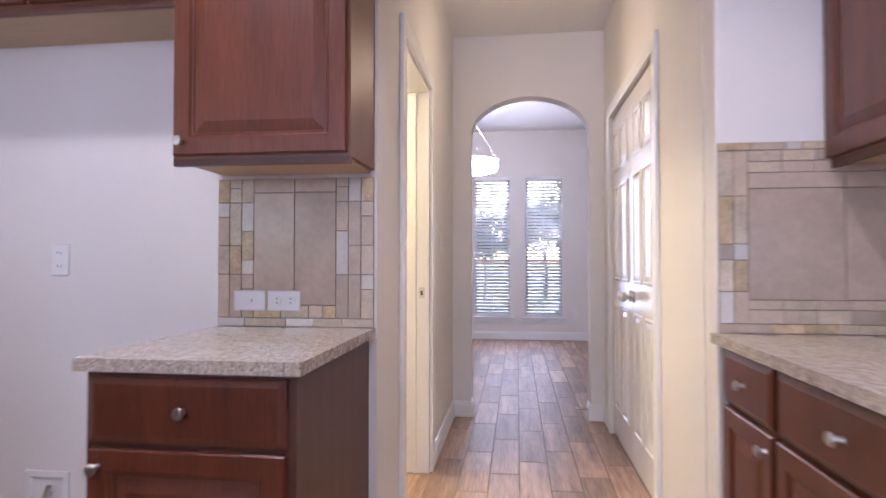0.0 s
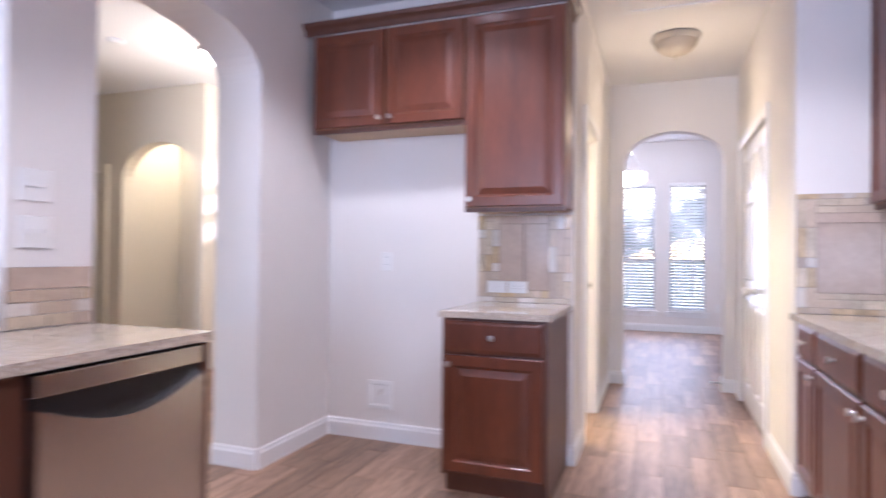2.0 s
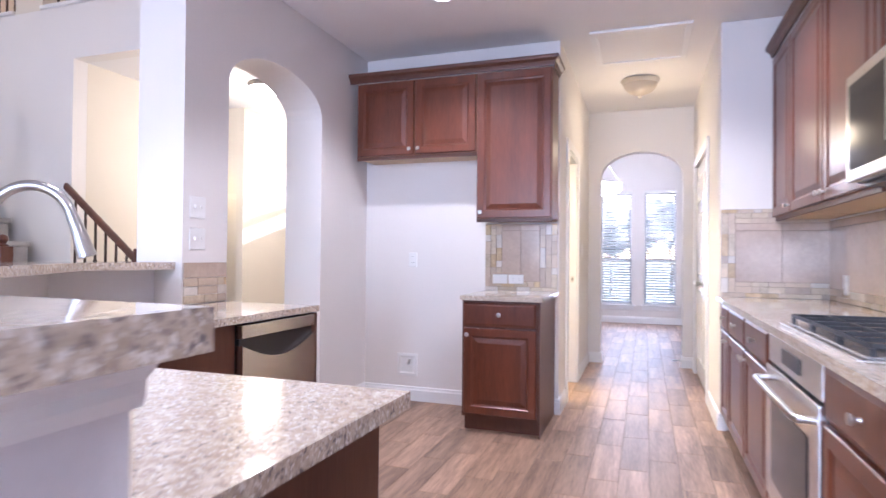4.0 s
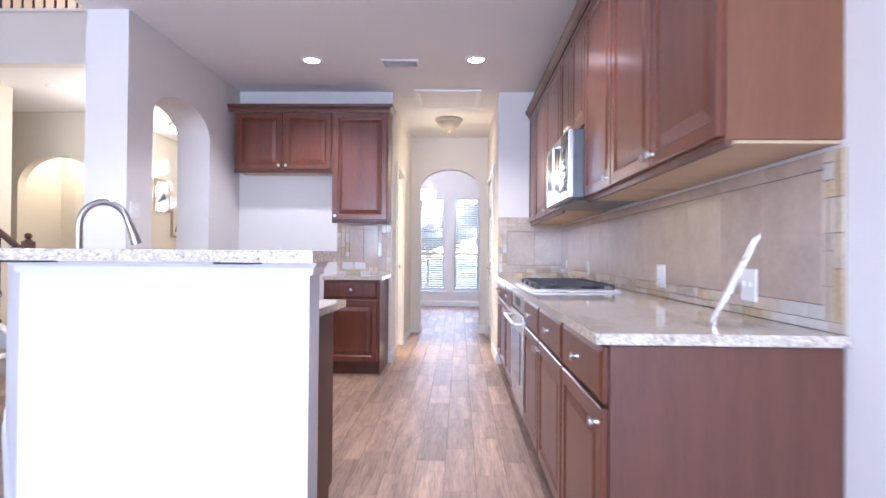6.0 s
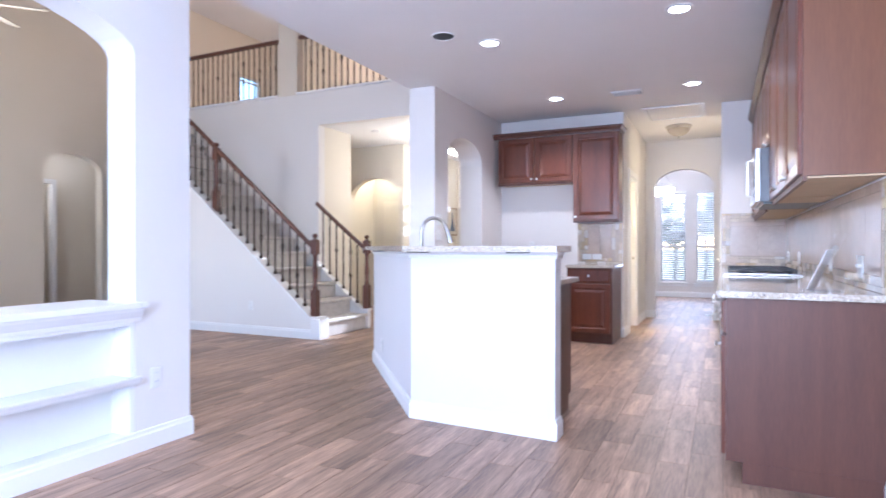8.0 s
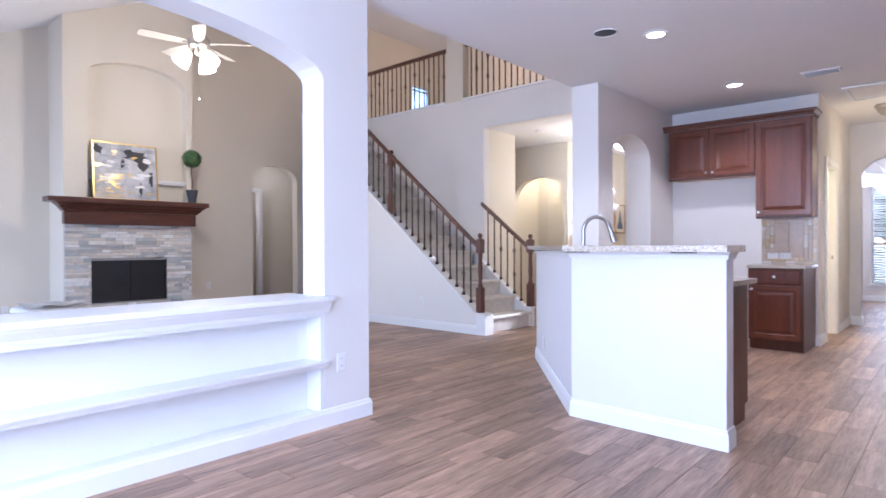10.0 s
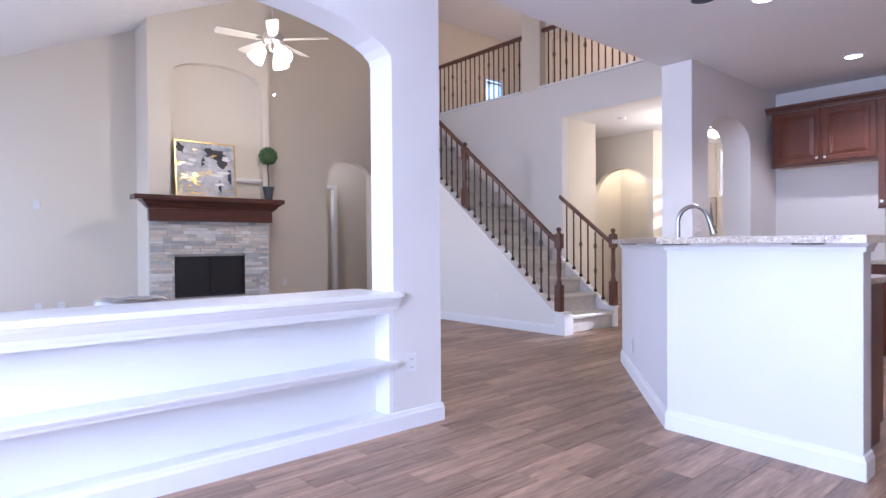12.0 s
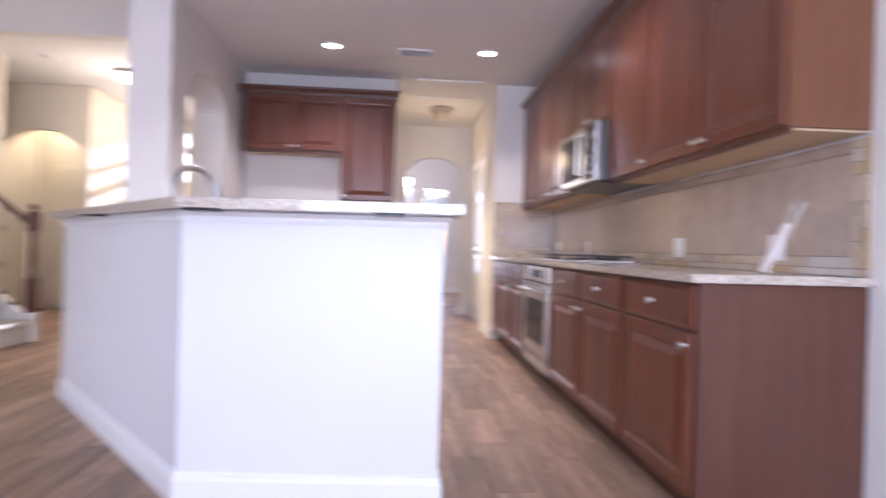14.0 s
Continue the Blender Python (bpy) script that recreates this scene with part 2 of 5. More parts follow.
# hall walls with their doorways
D0, D1 = 2.94, 3.70
bm = boxes((-0.17, -0.05, 2.621, D0, 0, CEIL_Z), (-0.17, -0.05, D1, 4.86, 0, CEIL_Z), (-0.17, -0.05, D0, D1, 2.08, CEIL_Z))
setting("wall_hall_west", bm, WALL, "pale greige painted hall wall with a doorway")
E0, E1 = 3.30, 4.56
bm = boxes((1.05, 1.17, 2.621, E0, 0, CEIL_Z), (1.05, 1.17, E1, 4.86, 0, CEIL_Z), (1.05, 1.17, E0, E1, 2.10, CEIL_Z))
setting("wall_hall_east", bm, WALL, "pale greige painted hall wall beside the double door")
bm = boxes((-1.549, 0.085, 4.861, 5.0, 0, 3.07), (0.945, 3.6, 4.861, 5.0, 0, 3.07))
arch(bm, "y", 4.861, 5.0, 0.085, 0.945, 2.08, 2.355, 3.07)
setting("wall_hall_arch", bm, WALL, "pale greige painted wall with an arched opening")
setting("wall_closet", boxes((1.17, 1.9, 2.63, 2.7, 0, 2.8), (1.9, 2.0, 2.63, 4.86, 0, 2.8)), WALL, "closet walls behind the double door")

# study beyond the hall
WY = 9.2
wins = [(-0.21, 0.325), (0.545, 1.08)]
z0, z1 = 0.33, 2.40
bm = boxes((-1.549, wins[0][0], WY, WY + 0.15, 0, 3.07), (wins[0][1], wins[1][0], WY, WY + 0.15, 0, 3.07), (wins[1][1], 3.6, WY, WY + 0.15, 0, 3.07))
for a, b in wins:
    box(bm, a, b, WY, WY + 0.15, 0, z0)
    box(bm, a, b, WY, WY + 0.15, z1, 3.07)
setting("wall_study_window", bm, WALL, "pale painted wall with two tall windows")
setting("wall_study_sides", boxes((-1.66, -1.55, 4.861, 9.35, 0, 3.07), (3.6, 3.75, 4.86, 9.35, 0, 3.07)), WALL, "pale painted side walls of the far room")
setting("ceiling_study", boxes((-1.66, 3.75, 4.86, 9.35, 3.071, 3.2)), CEIL, "white painted ceiling of the far room")

# kitchen ceiling
setting("ceiling_kitchen", boxes((-1.96, 1.86, -7.0, 4.861, CEIL_Z + 0.001, CEIL_Z + 0.35)), CEIL, "white painted flat ceiling over kitchen and hall")

# wall with the small arch between kitchen and foyer
AX0, AX1 = -1.96, -1.66
bm = boxes((AX0, AX1, 0.43, 0.765, 0, CEIL_Z), (AX0, AX1, 1.765, 2.62, 0, CEIL_Z))
arch(bm, "x", AX0, AX1, 0.765, 1.765, 2.16, 2.395, CEIL_Z)
setting("wall_kitchen_arch", bm, WALL, "pale greige wall with a narrow arched opening")

# half wall and arch towards the living room
HX0, HX1 = -2.06, -1.84
bm = boxes((HX0, HX1, -2.90, -2.535, 0, CEIL_Z + 3), (HX0, HX1, -7.0, -5.15, 0, CEIL_Z + 3))
arch(bm, "x", HX0, HX1, -5.15, -2.90, 2.18, 2.42, CEIL_Z + 3)
setting("wall_living_arch", bm, WALL, "pale greige wall with a wide arched opening")

# living room and stairwell
HIGH = 5.6
setting("wall_living_west", boxes((-8.15, -8.0, -6.3, 0.20, 0, HIGH), (-8.15, -8.0, 1.1, 4.12, 0, HIGH), (-8.15, -8.0, 4.72, 8.0, 0, HIGH), (-8.15, -8.0, 4.12, 4.72, 0, 3.75), (-8.15, -8.0, 4.12, 4.72, 4.74, HIGH)), WALL_LAMPLIT, "tall beige painted living room wall")
bm = bmesh.new()
arch(bm, "x", -8.15, -8.0, 0.20, 1.10, 2.3, 2.57, HIGH)
setting("wall_living_doorway", bm, WALL_LAMPLIT, "wall above an arched doorway")
setting("wall_passage", boxes((-9.3, -9.15, -0.5, 2.2, 0, 2.8), (-9.3, -8.16, -0.65, -0.5, 0, 2.8), (-9.3, -8.16, 2.2, 2.35, 0, 2.8)), WALL_LAMPLIT, "passage walls behind the arched doorway")
setting("ceiling_passage", boxes((-9.3, -8.16, -0.65, 2.35, 2.801, 2.9)), CEIL, "passage ceiling")
setting("wall_living_south", boxes((-8.15, -7.2, -6.45, -6.3, 0, 2.7), (-3.2, -2.07, -6.45, -6.3, 0, 2.7), (-7.2, -3.2, -6.45, -6.3, 0, 0.5), (-7.2, -3.2, -6.45, -6.3, 2.3, 2.7)), WALL, "living room wall with a wide window")
setting("wall_breakfast_south", boxes((-2.06, -1.75, -7.15, -7.0, 0, CEIL_Z), (1.45, 1.86, -7.15, -7.0, 0, CEIL_Z), (-1.75, 1.45, -7.15, -7.0, 0, 0.55), (-1.75, 1.45, -7.15, -7.0, 2.35, CEIL_Z)), WALL, "breakfast area wall with a wide window")
bm = prism([(-6.3, 2.52), (0.5, HIGH), (0.5, HIGH + 0.15), (-6.3, 2.67)], "x", -8.15, -1.96)
setting("ceiling_vault", bm, CEIL, "sloping white vaulted ceiling over the living room")
setting("ceiling_stairwell", boxes((-8.15, -1.96, 0.501, 8.0, HIGH, HIGH + 0.15)), CEIL, "high white ceiling over stairs and loft")
FY = 1.88
bm = boxes((-8.0, -4.27, FY, FY + 0.14, 0, 3.40), (-4.27, -1.96, FY, FY + 0.14, 2.915, 3.40))
setting("wall_stair_back", bm, WALL, "painted wall behind the stairs below the loft")
setting("wall_loft_pier", boxes((-5.02, -4.67, FY, FY + 0.14, 3.401, HIGH)), WALL_LAMPLIT, "painted pier between the loft railings")
setting("loft_floor", boxes((-8.0, -1.8, FY + 0.141, 6.0, 2.916, 3.40)), CEIL, "loft floor over the foyer")
setting("loft_trim", boxes((-8.0, -5.021, FY - 0.03, FY + 0.17, 3.401, 3.43), (-4.669, -1.965, FY - 0.03, FY + 0.17, 3.401, 3.43)), TRIM, "white cap board along the loft's edge")
setting("wall_upper_kitchen", boxes((-1.96, -1.8, -7.0, 8.0, CEIL_Z + 0.36, HIGH)), WALL, "upper wall above the kitchen's edge")
bm = boxes((-8.0, -6.9, 5.0, 5.12, 3.4, HIGH), (-6.1, -4.3, 5.0, 5.12, 3.4, HIGH), (-3.5, -1.96, 5.0, 5.12, 3.4, HIGH), (-6.9, -6.1, 5.0, 5.12, 5.43, HIGH), (-4.3, -3.5, 5.0, 5.12, 5.43, HIGH))
setting("wall_loft_back", bm, WALL_LAMPLIT, "loft wall with two doorways")
setting("wall_foyer_return", boxes((-4.42, -4.27, FY + 0.141, 2.71, 0, 2.915), (-6.75, -6.60, FY + 0.141, 3.78, 0, 2.915)), WALL_LAMPLIT, "painted foyer wall")
bm = boxes((-4.02, -3.92, 3.78, 4.6, 0, 2.915), (-5.15, -5.03, 3.78, 4.6, 0, 2.915), (-6.75, -5.15, 3.78, 3.92, 0, 2.915), (-5.15, -3.92, 4.6, 4.72, 0, 2.915))
arch(bm, "y", 3.78, 3.92, -5.03, -4.02, 1.95, 2.35, 2.915)
setting("wall_foyer_arch", bm, WALL_LAMPLIT, "beige foyer wall with an arched opening to a lit vestibule")
setting("wall_foyer_side", boxes((-4.04, -3.92, 4.721, 6.0, 0, 2.915)), WALL_LAMPLIT, "foyer side wall")
# Unseen wall; both openings are added to aim sun at stairs and side wall.
setting("wall_foyer_back", boxes((-8.0, -3.86, 6.0, 6.15, 0, HIGH), (-3.86, -3.48, 6.0, 6.15, 0, 1.95), (-3.86, -3.48, 6.0, 6.15, 2.8, HIGH), (-3.48, -2.72, 6.0, 6.15, 0, HIGH), (-2.72, -2.44, 6.0, 6.15, 0, 1.42), (-2.72, -2.44, 6.0, 6.15, 1.86, HIGH), (-2.44, -1.67, 6.0, 6.15, 0, HIGH)), WALL_LAMPLIT, "foyer front wall, unseen, with two openings added to shape sun patches")
setting("wall_foyer_east", boxes((-1.8, -1.67, 2.63, 6.0, 0, 2.915)), WALL, "foyer wall on the kitchen's back")
setting("wall_pantry", boxes((-1.66, -1.55, 2.621, 4.86, 0, CEIL_Z)), WALL, "pantry wall")

# baseboards
for way in ([(-1.66, 1.765, 0), (-1.66, 2.495, 0), (-0.70, 2.495, 0)], [(-0.078, 2.495, 0), (-0.05, 2.495, 0), (-0.05, 2.86, 0)], [(-0.05, 3.785, 0), (-0.05, 4.861, 0), (0.085, 4.861, 0), (0.085, 5.0, 0)],
            [(0.945, 5.0, 0), (0.945, 4.861, 0), (1.05, 4.861, 0), (1.05, 4.65, 0)], [(1.05, 3.21, 0), (1.05, 2.495, 0), (1.09, 2.495, 0)], [(-1.549, WY, 0), (3.6, WY, 0)],
            [(1.71, -1.94, 0), (1.71, -7.0, 0)], [(HX0, -2.535, 0), (HX1, -2.535, 0), (HX1, -7.0, 0)][::-1], [(-8.0, 0.20, 0), (-8.0, -2.77, 0)][::-1], [(-8.0, -2.77, 0), (-8.0, -6.3, 0)][::-1],
            [(-1.96, 1.765, 0), (-1.66, 1.765, 0)]):
    skirting(way)

# ---- kitchen cabinets ----
def panel(x0, x1, z0, z1, y, rings, bm=None):
    """A front of nested rectangles: (inset, depth in front of y) from the rim inwards, with sides back to y."""
    bm = bm or bmesh.new()
    loops = []
    for inset, out in [(0.0, 0.0)] + rings:
        a, b, c, d = x0 + inset, x1 - inset, z0 + inset, z1 - inset
        loops.append([bm.verts.new(p) for p in ((a, y - out, c), (b, y - out, c), (b, y - out, d), (a, y - out, d))])
    for r, s in zip(loops, loops[1:]):
        for k in range(4):
            bm.faces.new((r[k], r[(k + 1) % 4], s[(k + 1) % 4], s[k]))
    bm.faces.new(loops[-1])
    bm.faces.new(loops[0][::-1])
    return bm


DOOR = [(0.0, 0.015), (0.004, 0.02), (0.052, 0.02), (0.058, 0.013), (0.064, 0.012), (0.066, 0.009), (0.10, 0.0185)]
DRAWER = [(0.0, 0.012), (0.018, 0.02)]
KNOB = [(0.0085, 0), (0.006, 0.006), (0.0055, 0.014), (0.013, 0.018), (0.0155, 0.023), (0.013, 0.028), (0.0, 0.030)]


def knob(parent, x, z, y=-0.02):
    bm = lathe(KNOB, (x, y, z), 12, m=pose(0, 0, 0, 90))
    return part("knob", bm, NICKEL, parent, "brushed nickel knob", smooth=True)


def front(name, parent, x0, x1, z0, z1, rings, knobs=(), stain=None):
    ob = part(name, panel(x0 + 0.002, x1 - 0.002, z0, z1, -0.001, rings), stain or CHERRY, parent)
    for x, z in knobs:
        knob(ob, x, z, -0.0205)
    return ob


def base_unit(m, w, depth, doors, label, group, swing=1, h=0.883):
    """A base cabinet: toe kick, body, one drawer front a door and the doors under them."""
    t = tagged(new("base_cabinet"), label, "cabinet", group)
    part("body", boxes((0, w, 0, depth, 0.105, h)), CHERRY_DARK, t)
    part("toe_kick", boxes((0.0, w, 0.07, depth, 0, 0.104)), CHERRY_DARK, t)
    step = w / doors
    for i in range(doors):
        a, b = i * step + 0.012, (i + 1) * step - 0.012
        front("drawer", t, a, b, 0.712, h - 0.014, DRAWER, [((a + b) / 2, 0.792)])
        right = (swing > 0) if doors == 1 else i == 0
        front("door", t, a, b, 0.125, 0.698, DOOR, [(b - 0.03 if right else a + 0.03, 0.655)])
    t.matrix_basis = m
    return t


def upper_unit(m, w, depth, h, doors, label, group, swing=1):
    t = tagged(new("upper_cabinet"), label, "cabinet", group)
    part("body", boxes((0, w, 0, depth, 0.022, h)), CHERRY_DAYLIT, t)
    part("underside", boxes((0.015, w - 0.015, 0.02, depth, 0.012, 0.021)), MAPLE, t, "pale unfinished maple underside")
    part("light_rail", boxes((0, w, 0.0, 0.018, 0.0, 0.0215)), CHERRY_DARK, t)
    step = w / doors
    for i in range(doors):
        a, b = i * step + 0.006, (i + 1) * step - 0.006
        right = (swing > 0) if doors == 1 else i == 0
        front("door", t, a, b, 0.03, h - 0.01, DOOR, [(b - 0.03 if right else a + 0.03, 0.07)])
    t.matrix_basis = m
    return t


CROWN = [(0, 0), (0.012, 0), (0.014, 0.012), (0.022, 0.03), (0.042, 0.046), (0.046, 0.058), (0.046, 0.07), (0, 0.07)]


def crown(path, label):
    t = tagged(part("crown_moulding", sweep_profile(CROWN, path), CHERRY_DARK), label, "moulding")
    return t


def slab(points, z0, z1, label):
    bm = prism(points, "z", z0, z1)
    ob = part("worktop", bm, GRANITE, None, bevel=0.013, segs=4, smooth=True)
    return tagged(ob, label, "worktop")


GRANITE = bpy.data.materials.new("speckled_granite")
GRANITE.use_nodes = True
_t = GRANITE.node_tree
_b = _t.nodes["Principled BSDF"]
_b.inputs["Roughness"].default_value = 0.07
_g = _t.nodes.new("ShaderNodeNewGeometry")
_mixes = []
_last = None
for _scale, _detail, _lo, _hi, _dark, _light in ((55, 6, 0.36, 0.64, (0.43, 0.35, 0.26), (0.62, 0.54, 0.44)), (170, 3, 0.54, 0.62, None, (0.36, 0.30, 0.26)), (115, 3, 0.56, 0.64, None, (0.72, 0.68, 0.62)), (80, 4, 0.59, 0.68, None, (0.20, 0.175, 0.17))):
    _x = _t.nodes.new("ShaderNodeTexNoise")
    _x.inputs["Scale"].default_value, _x.inputs["Detail"].default_value = _scale, _detail
    _t.links.new(_g.outputs["Position"], _x.inputs["Vector"])
    _r = _t.nodes.new("ShaderNodeValToRGB")
    _r.color_ramp.elements[0].position, _r.color_ramp.elements[1].position = _lo, _hi
    _t.links.new(_x.outputs[0], _r.inputs[0])
    if _dark:
        _r.color_ramp.elements[0].color, _r.color_ramp.elements[1].color = (*_dark, 1), (*_light, 1)
        _last = _r.outputs[0]
    else:
        _m = _t.nodes.new("ShaderNodeMix")
        _m.data_type = "RGBA"
        _t.links.new(_r.outputs[0], _m.inputs[0])
        _t.links.new(_last, _m.inputs[6])
        _m.inputs[7].default_value = (*_light, 1)
        _last = _m.outputs[2]
_t.links.new(_last, _b.inputs["Base Color"])

# beside the doorway: base cabinet, upper cabinet, cabinet over the fridge space
base_unit(pose(-0.605, 1.845, 0), 0.519, 0.648, 1, "dark cherry base cabinet with a drawer and a raised-panel door", "cabinets by the fridge space", swing=-1)
part("end_panel", boxes((-0.084, -0.078, 1.84, 2.494, 0.0, 0.877)), CHERRY_DARK, bpy.data.objects["base_cabinet"]).matrix_parent_inverse = pose(-0.605, 1.845, 0).inverted()
slab([(-0.61, 1.80), (-0.055, 1.80), (-0.055, 2.494), (-0.61, 2.494)], 0.884, 0.915, "short polished beige granite worktop with dark flecks")
upper_unit(pose(-0.615, 2.205, 1.43), 0.555, 0.289, 1.10, 1, "tall cherry wall cabinet with a raised-panel door", "cabinets by the fridge space", swing=-1)
upper_unit(pose(-1.60, 2.205, 1.925), 0.983, 0.289, 0.605, 2, "wide cherry wall cabinet over the empty fridge space", "cabinets by the fridge space")
crown([(-1.655, 2.19, 2.531), (-0.06, 2.19, 2.531), (-0.06, 2.49, 2.531)], "dark cherry crown moulding on the cabinets by the fridge space")

# long run on the side wall
for y, w, n, s in ((2.47, 0.37, 1, 1), (2.10, 1.255, 2, 1), (0.045, 1.325, 2, 1), (-1.28, 0.645, 1, 1)):
    base_unit(pose(1.073, y, 0, 0, 0, -90), w, 0.632, n, "dark cherry base cabinet with %s" % ("two drawers and two doors" if n == 2 else "one drawer and one door"), "base cabinets along the side wall", s)
t = tagged(part("side_panel", boxes((1.073, 1.706, -1.933, -1.926, 0.10, 0.877), (1.143, 1.706, -1.933, -1.926, 0.0, 0.0995)), CHERRY_DARK), "dark cherry end panel closing the cabinet run", "panel")
slab([(1.028, -1.957), (1.708, -1.957), (1.708, 2.492), (1.028, 2.492)], 0.884, 0.915, "long polished beige granite worktop along the side wall")
for y, w, n, s in ((2.49, 0.50, 1, 1), (1.99, 1.36, 2, 1), (-0.175, 0.595, 1, 1), (-0.77, 1.155, 2, 1)):
    upper_unit(pose(1.388, y, 1.43, 0, 0, -90), w, 0.32, 1.10, n, "cherry wall cabinet with %s" % ("two raised-panel doors" if n == 2 else "one raised-panel door"), "wall cabinets along the side wall", s)
upper_unit(pose(1.388, 0.63, 1.86, 0, 0, -90), 0.805, 0.32, 0.67, 2, "short cherry wall cabinet above the microwave", "wall cabinets along the side wall")
crown([(1.37, 2.49, 2.531), (1.37, -1.925, 2.531), (1.705, -1.925, 2.531)], "dark cherry crown moulding along the wall cabinets")


# appliances
def microwave():
    t = thing("microwave", (1.28, 0.228, 1.445), "stainless steel microwave oven mounted under the wall cabinet", "microwave")
    part("casing", boxes((1.31, 1.708, -0.172, 0.628, 1.46, 1.858)), DARK_STEEL, t, bevel=0.004)
    part("vent_grille", boxes((1.33, 1.69, -0.16, 0.61, 1.445, 1.459)), BLACK, t, "black underside with vents")
    d = part("door", boxes((1.275, 1.309, 0.05, 0.628, 1.462, 1.856)), STEEL, t, bevel=0.006)
    part("window", boxes((1.272, 1.2745, 0.12, 0.585, 1.505, 1.815)), DARK_GLASS, d, "dark glass window")
    bm = tube([(1.275, 0.09, 1.52), (1.235, 0.09, 1.53), (1.235, 0.09, 1.79), (1.275, 0.09, 1.80)], 0.011, 10)
    part("handle", bm, NICKEL, d, "curved steel handle", smooth=True)
    c = part("control_panel", boxes((1.277, 1.309, -0.172, 0.047, 1.462, 1.856)), STEEL, t, bevel=0.005)
    part("glass_face", boxes((1.2735, 1.2765, -0.155, 0.035, 1.475, 1.845)), DARK_GLASS, c, "black glass control face")
    part("display", boxes((1.272, 1.2732, -0.13, 0.01, 1.75, 1.80)), DARK_STEEL, c, "small dark display")
    for i in range(4):
        part("button", boxes((1.272, 1.2732, -0.13, 0.005, 1.51 + i * 0.055, 1.53 + i * 0.055)), DARK_STEEL, c)


def hob():
    t = thing("gas_hob", (1.36, 0.24, 0.915), "stainless steel gas hob with black cast-iron grates", "hob")
    part("tray", boxes((1.105, 1.615, -0.215, 0.695, 0.916, 0.927)), STEEL, t, bevel=0.004)
    part("well", boxes((1.13, 1.59, -0.19, 0.67, 0.9275, 0.930)), STEEL, t, "steel burner well")
    for gx, gy in ((1.25, -0.03), (1.47, -0.03), (1.36, 0.24), (1.25, 0.51), (1.47, 0.51)):
        part("burner", lathe([(0.05, 0.931), (0.05, 0.936), (0.035, 0.938), (0.035, 0.941), (0.0, 0.942)], (gx, gy, 0), 16), IRON, t, smooth=True)
    for k, (a, b) in enumerate(((-0.185, 0.09), (0.098, 0.382), (0.39, 0.665))):
        bm = bmesh.new()
        z = 0.962
        for x in (1.144, 1.576):
            box(bm, x - 0.004, x + 0.004, a, b, z - 0.010, z)
        for y in (a + 0.004, (a + b) / 2, b - 0.004):
            box(bm, 1.14, 1.58, y - 0.004, y + 0.004, z - 0.010, z + 0.001)
        for x in (1.25, 1.47):
            box(bm, x - 0.004, x + 0.004, a + 0.03, b - 0.03, z - 0.008, z + 0.003)
        for x in (1.146, 1.574):
            for y in (a + 0.008, b - 0.008):
                box(bm, x - 0.007, x + 0.007, y - 0.007, y + 0.007, 0.931, z - 0.011)
        part("grate", bm, IRON, t)
    for i in range(5):
        part("control_knob", lathe([(0.02, 0), (0.018, 0.016), (0.0, 0.018)], (1.555, 0.02 + i * 0.11, 0.931), 14), BLACK, t, smooth=True)
    t.location.x -= 0.036


def oven():
    t = thing("built_in_oven", (1.09, 0.445, 0.0), "stainless steel built-in oven below the worktop", "oven")
    part("body", boxes((1.10, 1.70, 0.05, 0.835, 0.105, 0.876)), BLACK, t)
    part("toe_kick", boxes((1.16, 1.70, 0.05, 0.835, 0, 0.104)), CHERRY_DARK, t)
    c = part("control_panel", boxes((1.072, 1.099, 0.052, 0.833, 0.755, 0.868)), STEEL, t, bevel=0.004)
    part("display", boxes((1.069, 1.0715, 0.30, 0.58, 0.785, 0.84)), BLACK, c, "dark display strip")
    d = part("door", boxes((1.062, 1.099, 0.052, 0.833, 0.21, 0.745)), STEEL, t, bevel=0.006)
    part("window", boxes((1.059, 1.0615, 0.17, 0.715, 0.30, 0.62)), DARK_GLASS, d, "dark oven glass")
    bm = tube([(1.062, 0.10, 0.69), (1.02, 0.10, 0.69), (1.012, 0.12, 0.69), (1.012, 0.765, 0.69), (1.02, 0.785, 0.69), (1.062, 0.785, 0.69)], 0.012, 10)
    part("handle", bm, NICKEL, d, "long steel bar handle", smooth=True)
    part("lower_panel", boxes((1.070, 1.099, 0.052, 0.833, 0.11, 0.20)), STEEL, t, bevel=0.004)
    t.location.x -= 0.017


microwave()
hob()
oven()

# ---- breakfast bar and sink counter ----
OUT = [(0.18, -1.71), (-0.80, -1.66), (-2.06, -0.12), (-1.96, 0.43)]
IN = [(0.18, -1.58), (-0.74, -1.54), (-1.91, -0.085), (-1.84, 0.43)]
t = thing("breakfast_bar", (-0.8, -1.2, 0), "white painted half-height bar wall with a granite top", "bar")
part("bar_wall", prism(OUT + IN[::-1], "z", 0, 1.096), BAR_PAINT, t, bevel=0.012)
part("bar_top", prism([(0.238, -1.905), (-0.758, -1.854), (-2.13, -0.177), (-2.05, 0.425), (-1.70, 0.425), (-1.76, -0.05), (-0.69, -1.51), (0.238, -1.555)], "z", 1.097, 1.133), GRANITE, t, "thick polished speckled granite top", smooth=True, bevel=0.013, segs=4)
RAIL = [(0, 0), (0.012, 0.0), (0.016, 0.012), (0.016, 0.022), (0.024, 0.03), (0.03, 0.04), (0, 0.04)]
way = [(-1.963, 0.425, 1.055), (-2.06, -0.12, 1.055), (-0.80, -1.66, 1.055), (0.18, -1.71, 1.055), (0.18, -1.58, 1.055)]
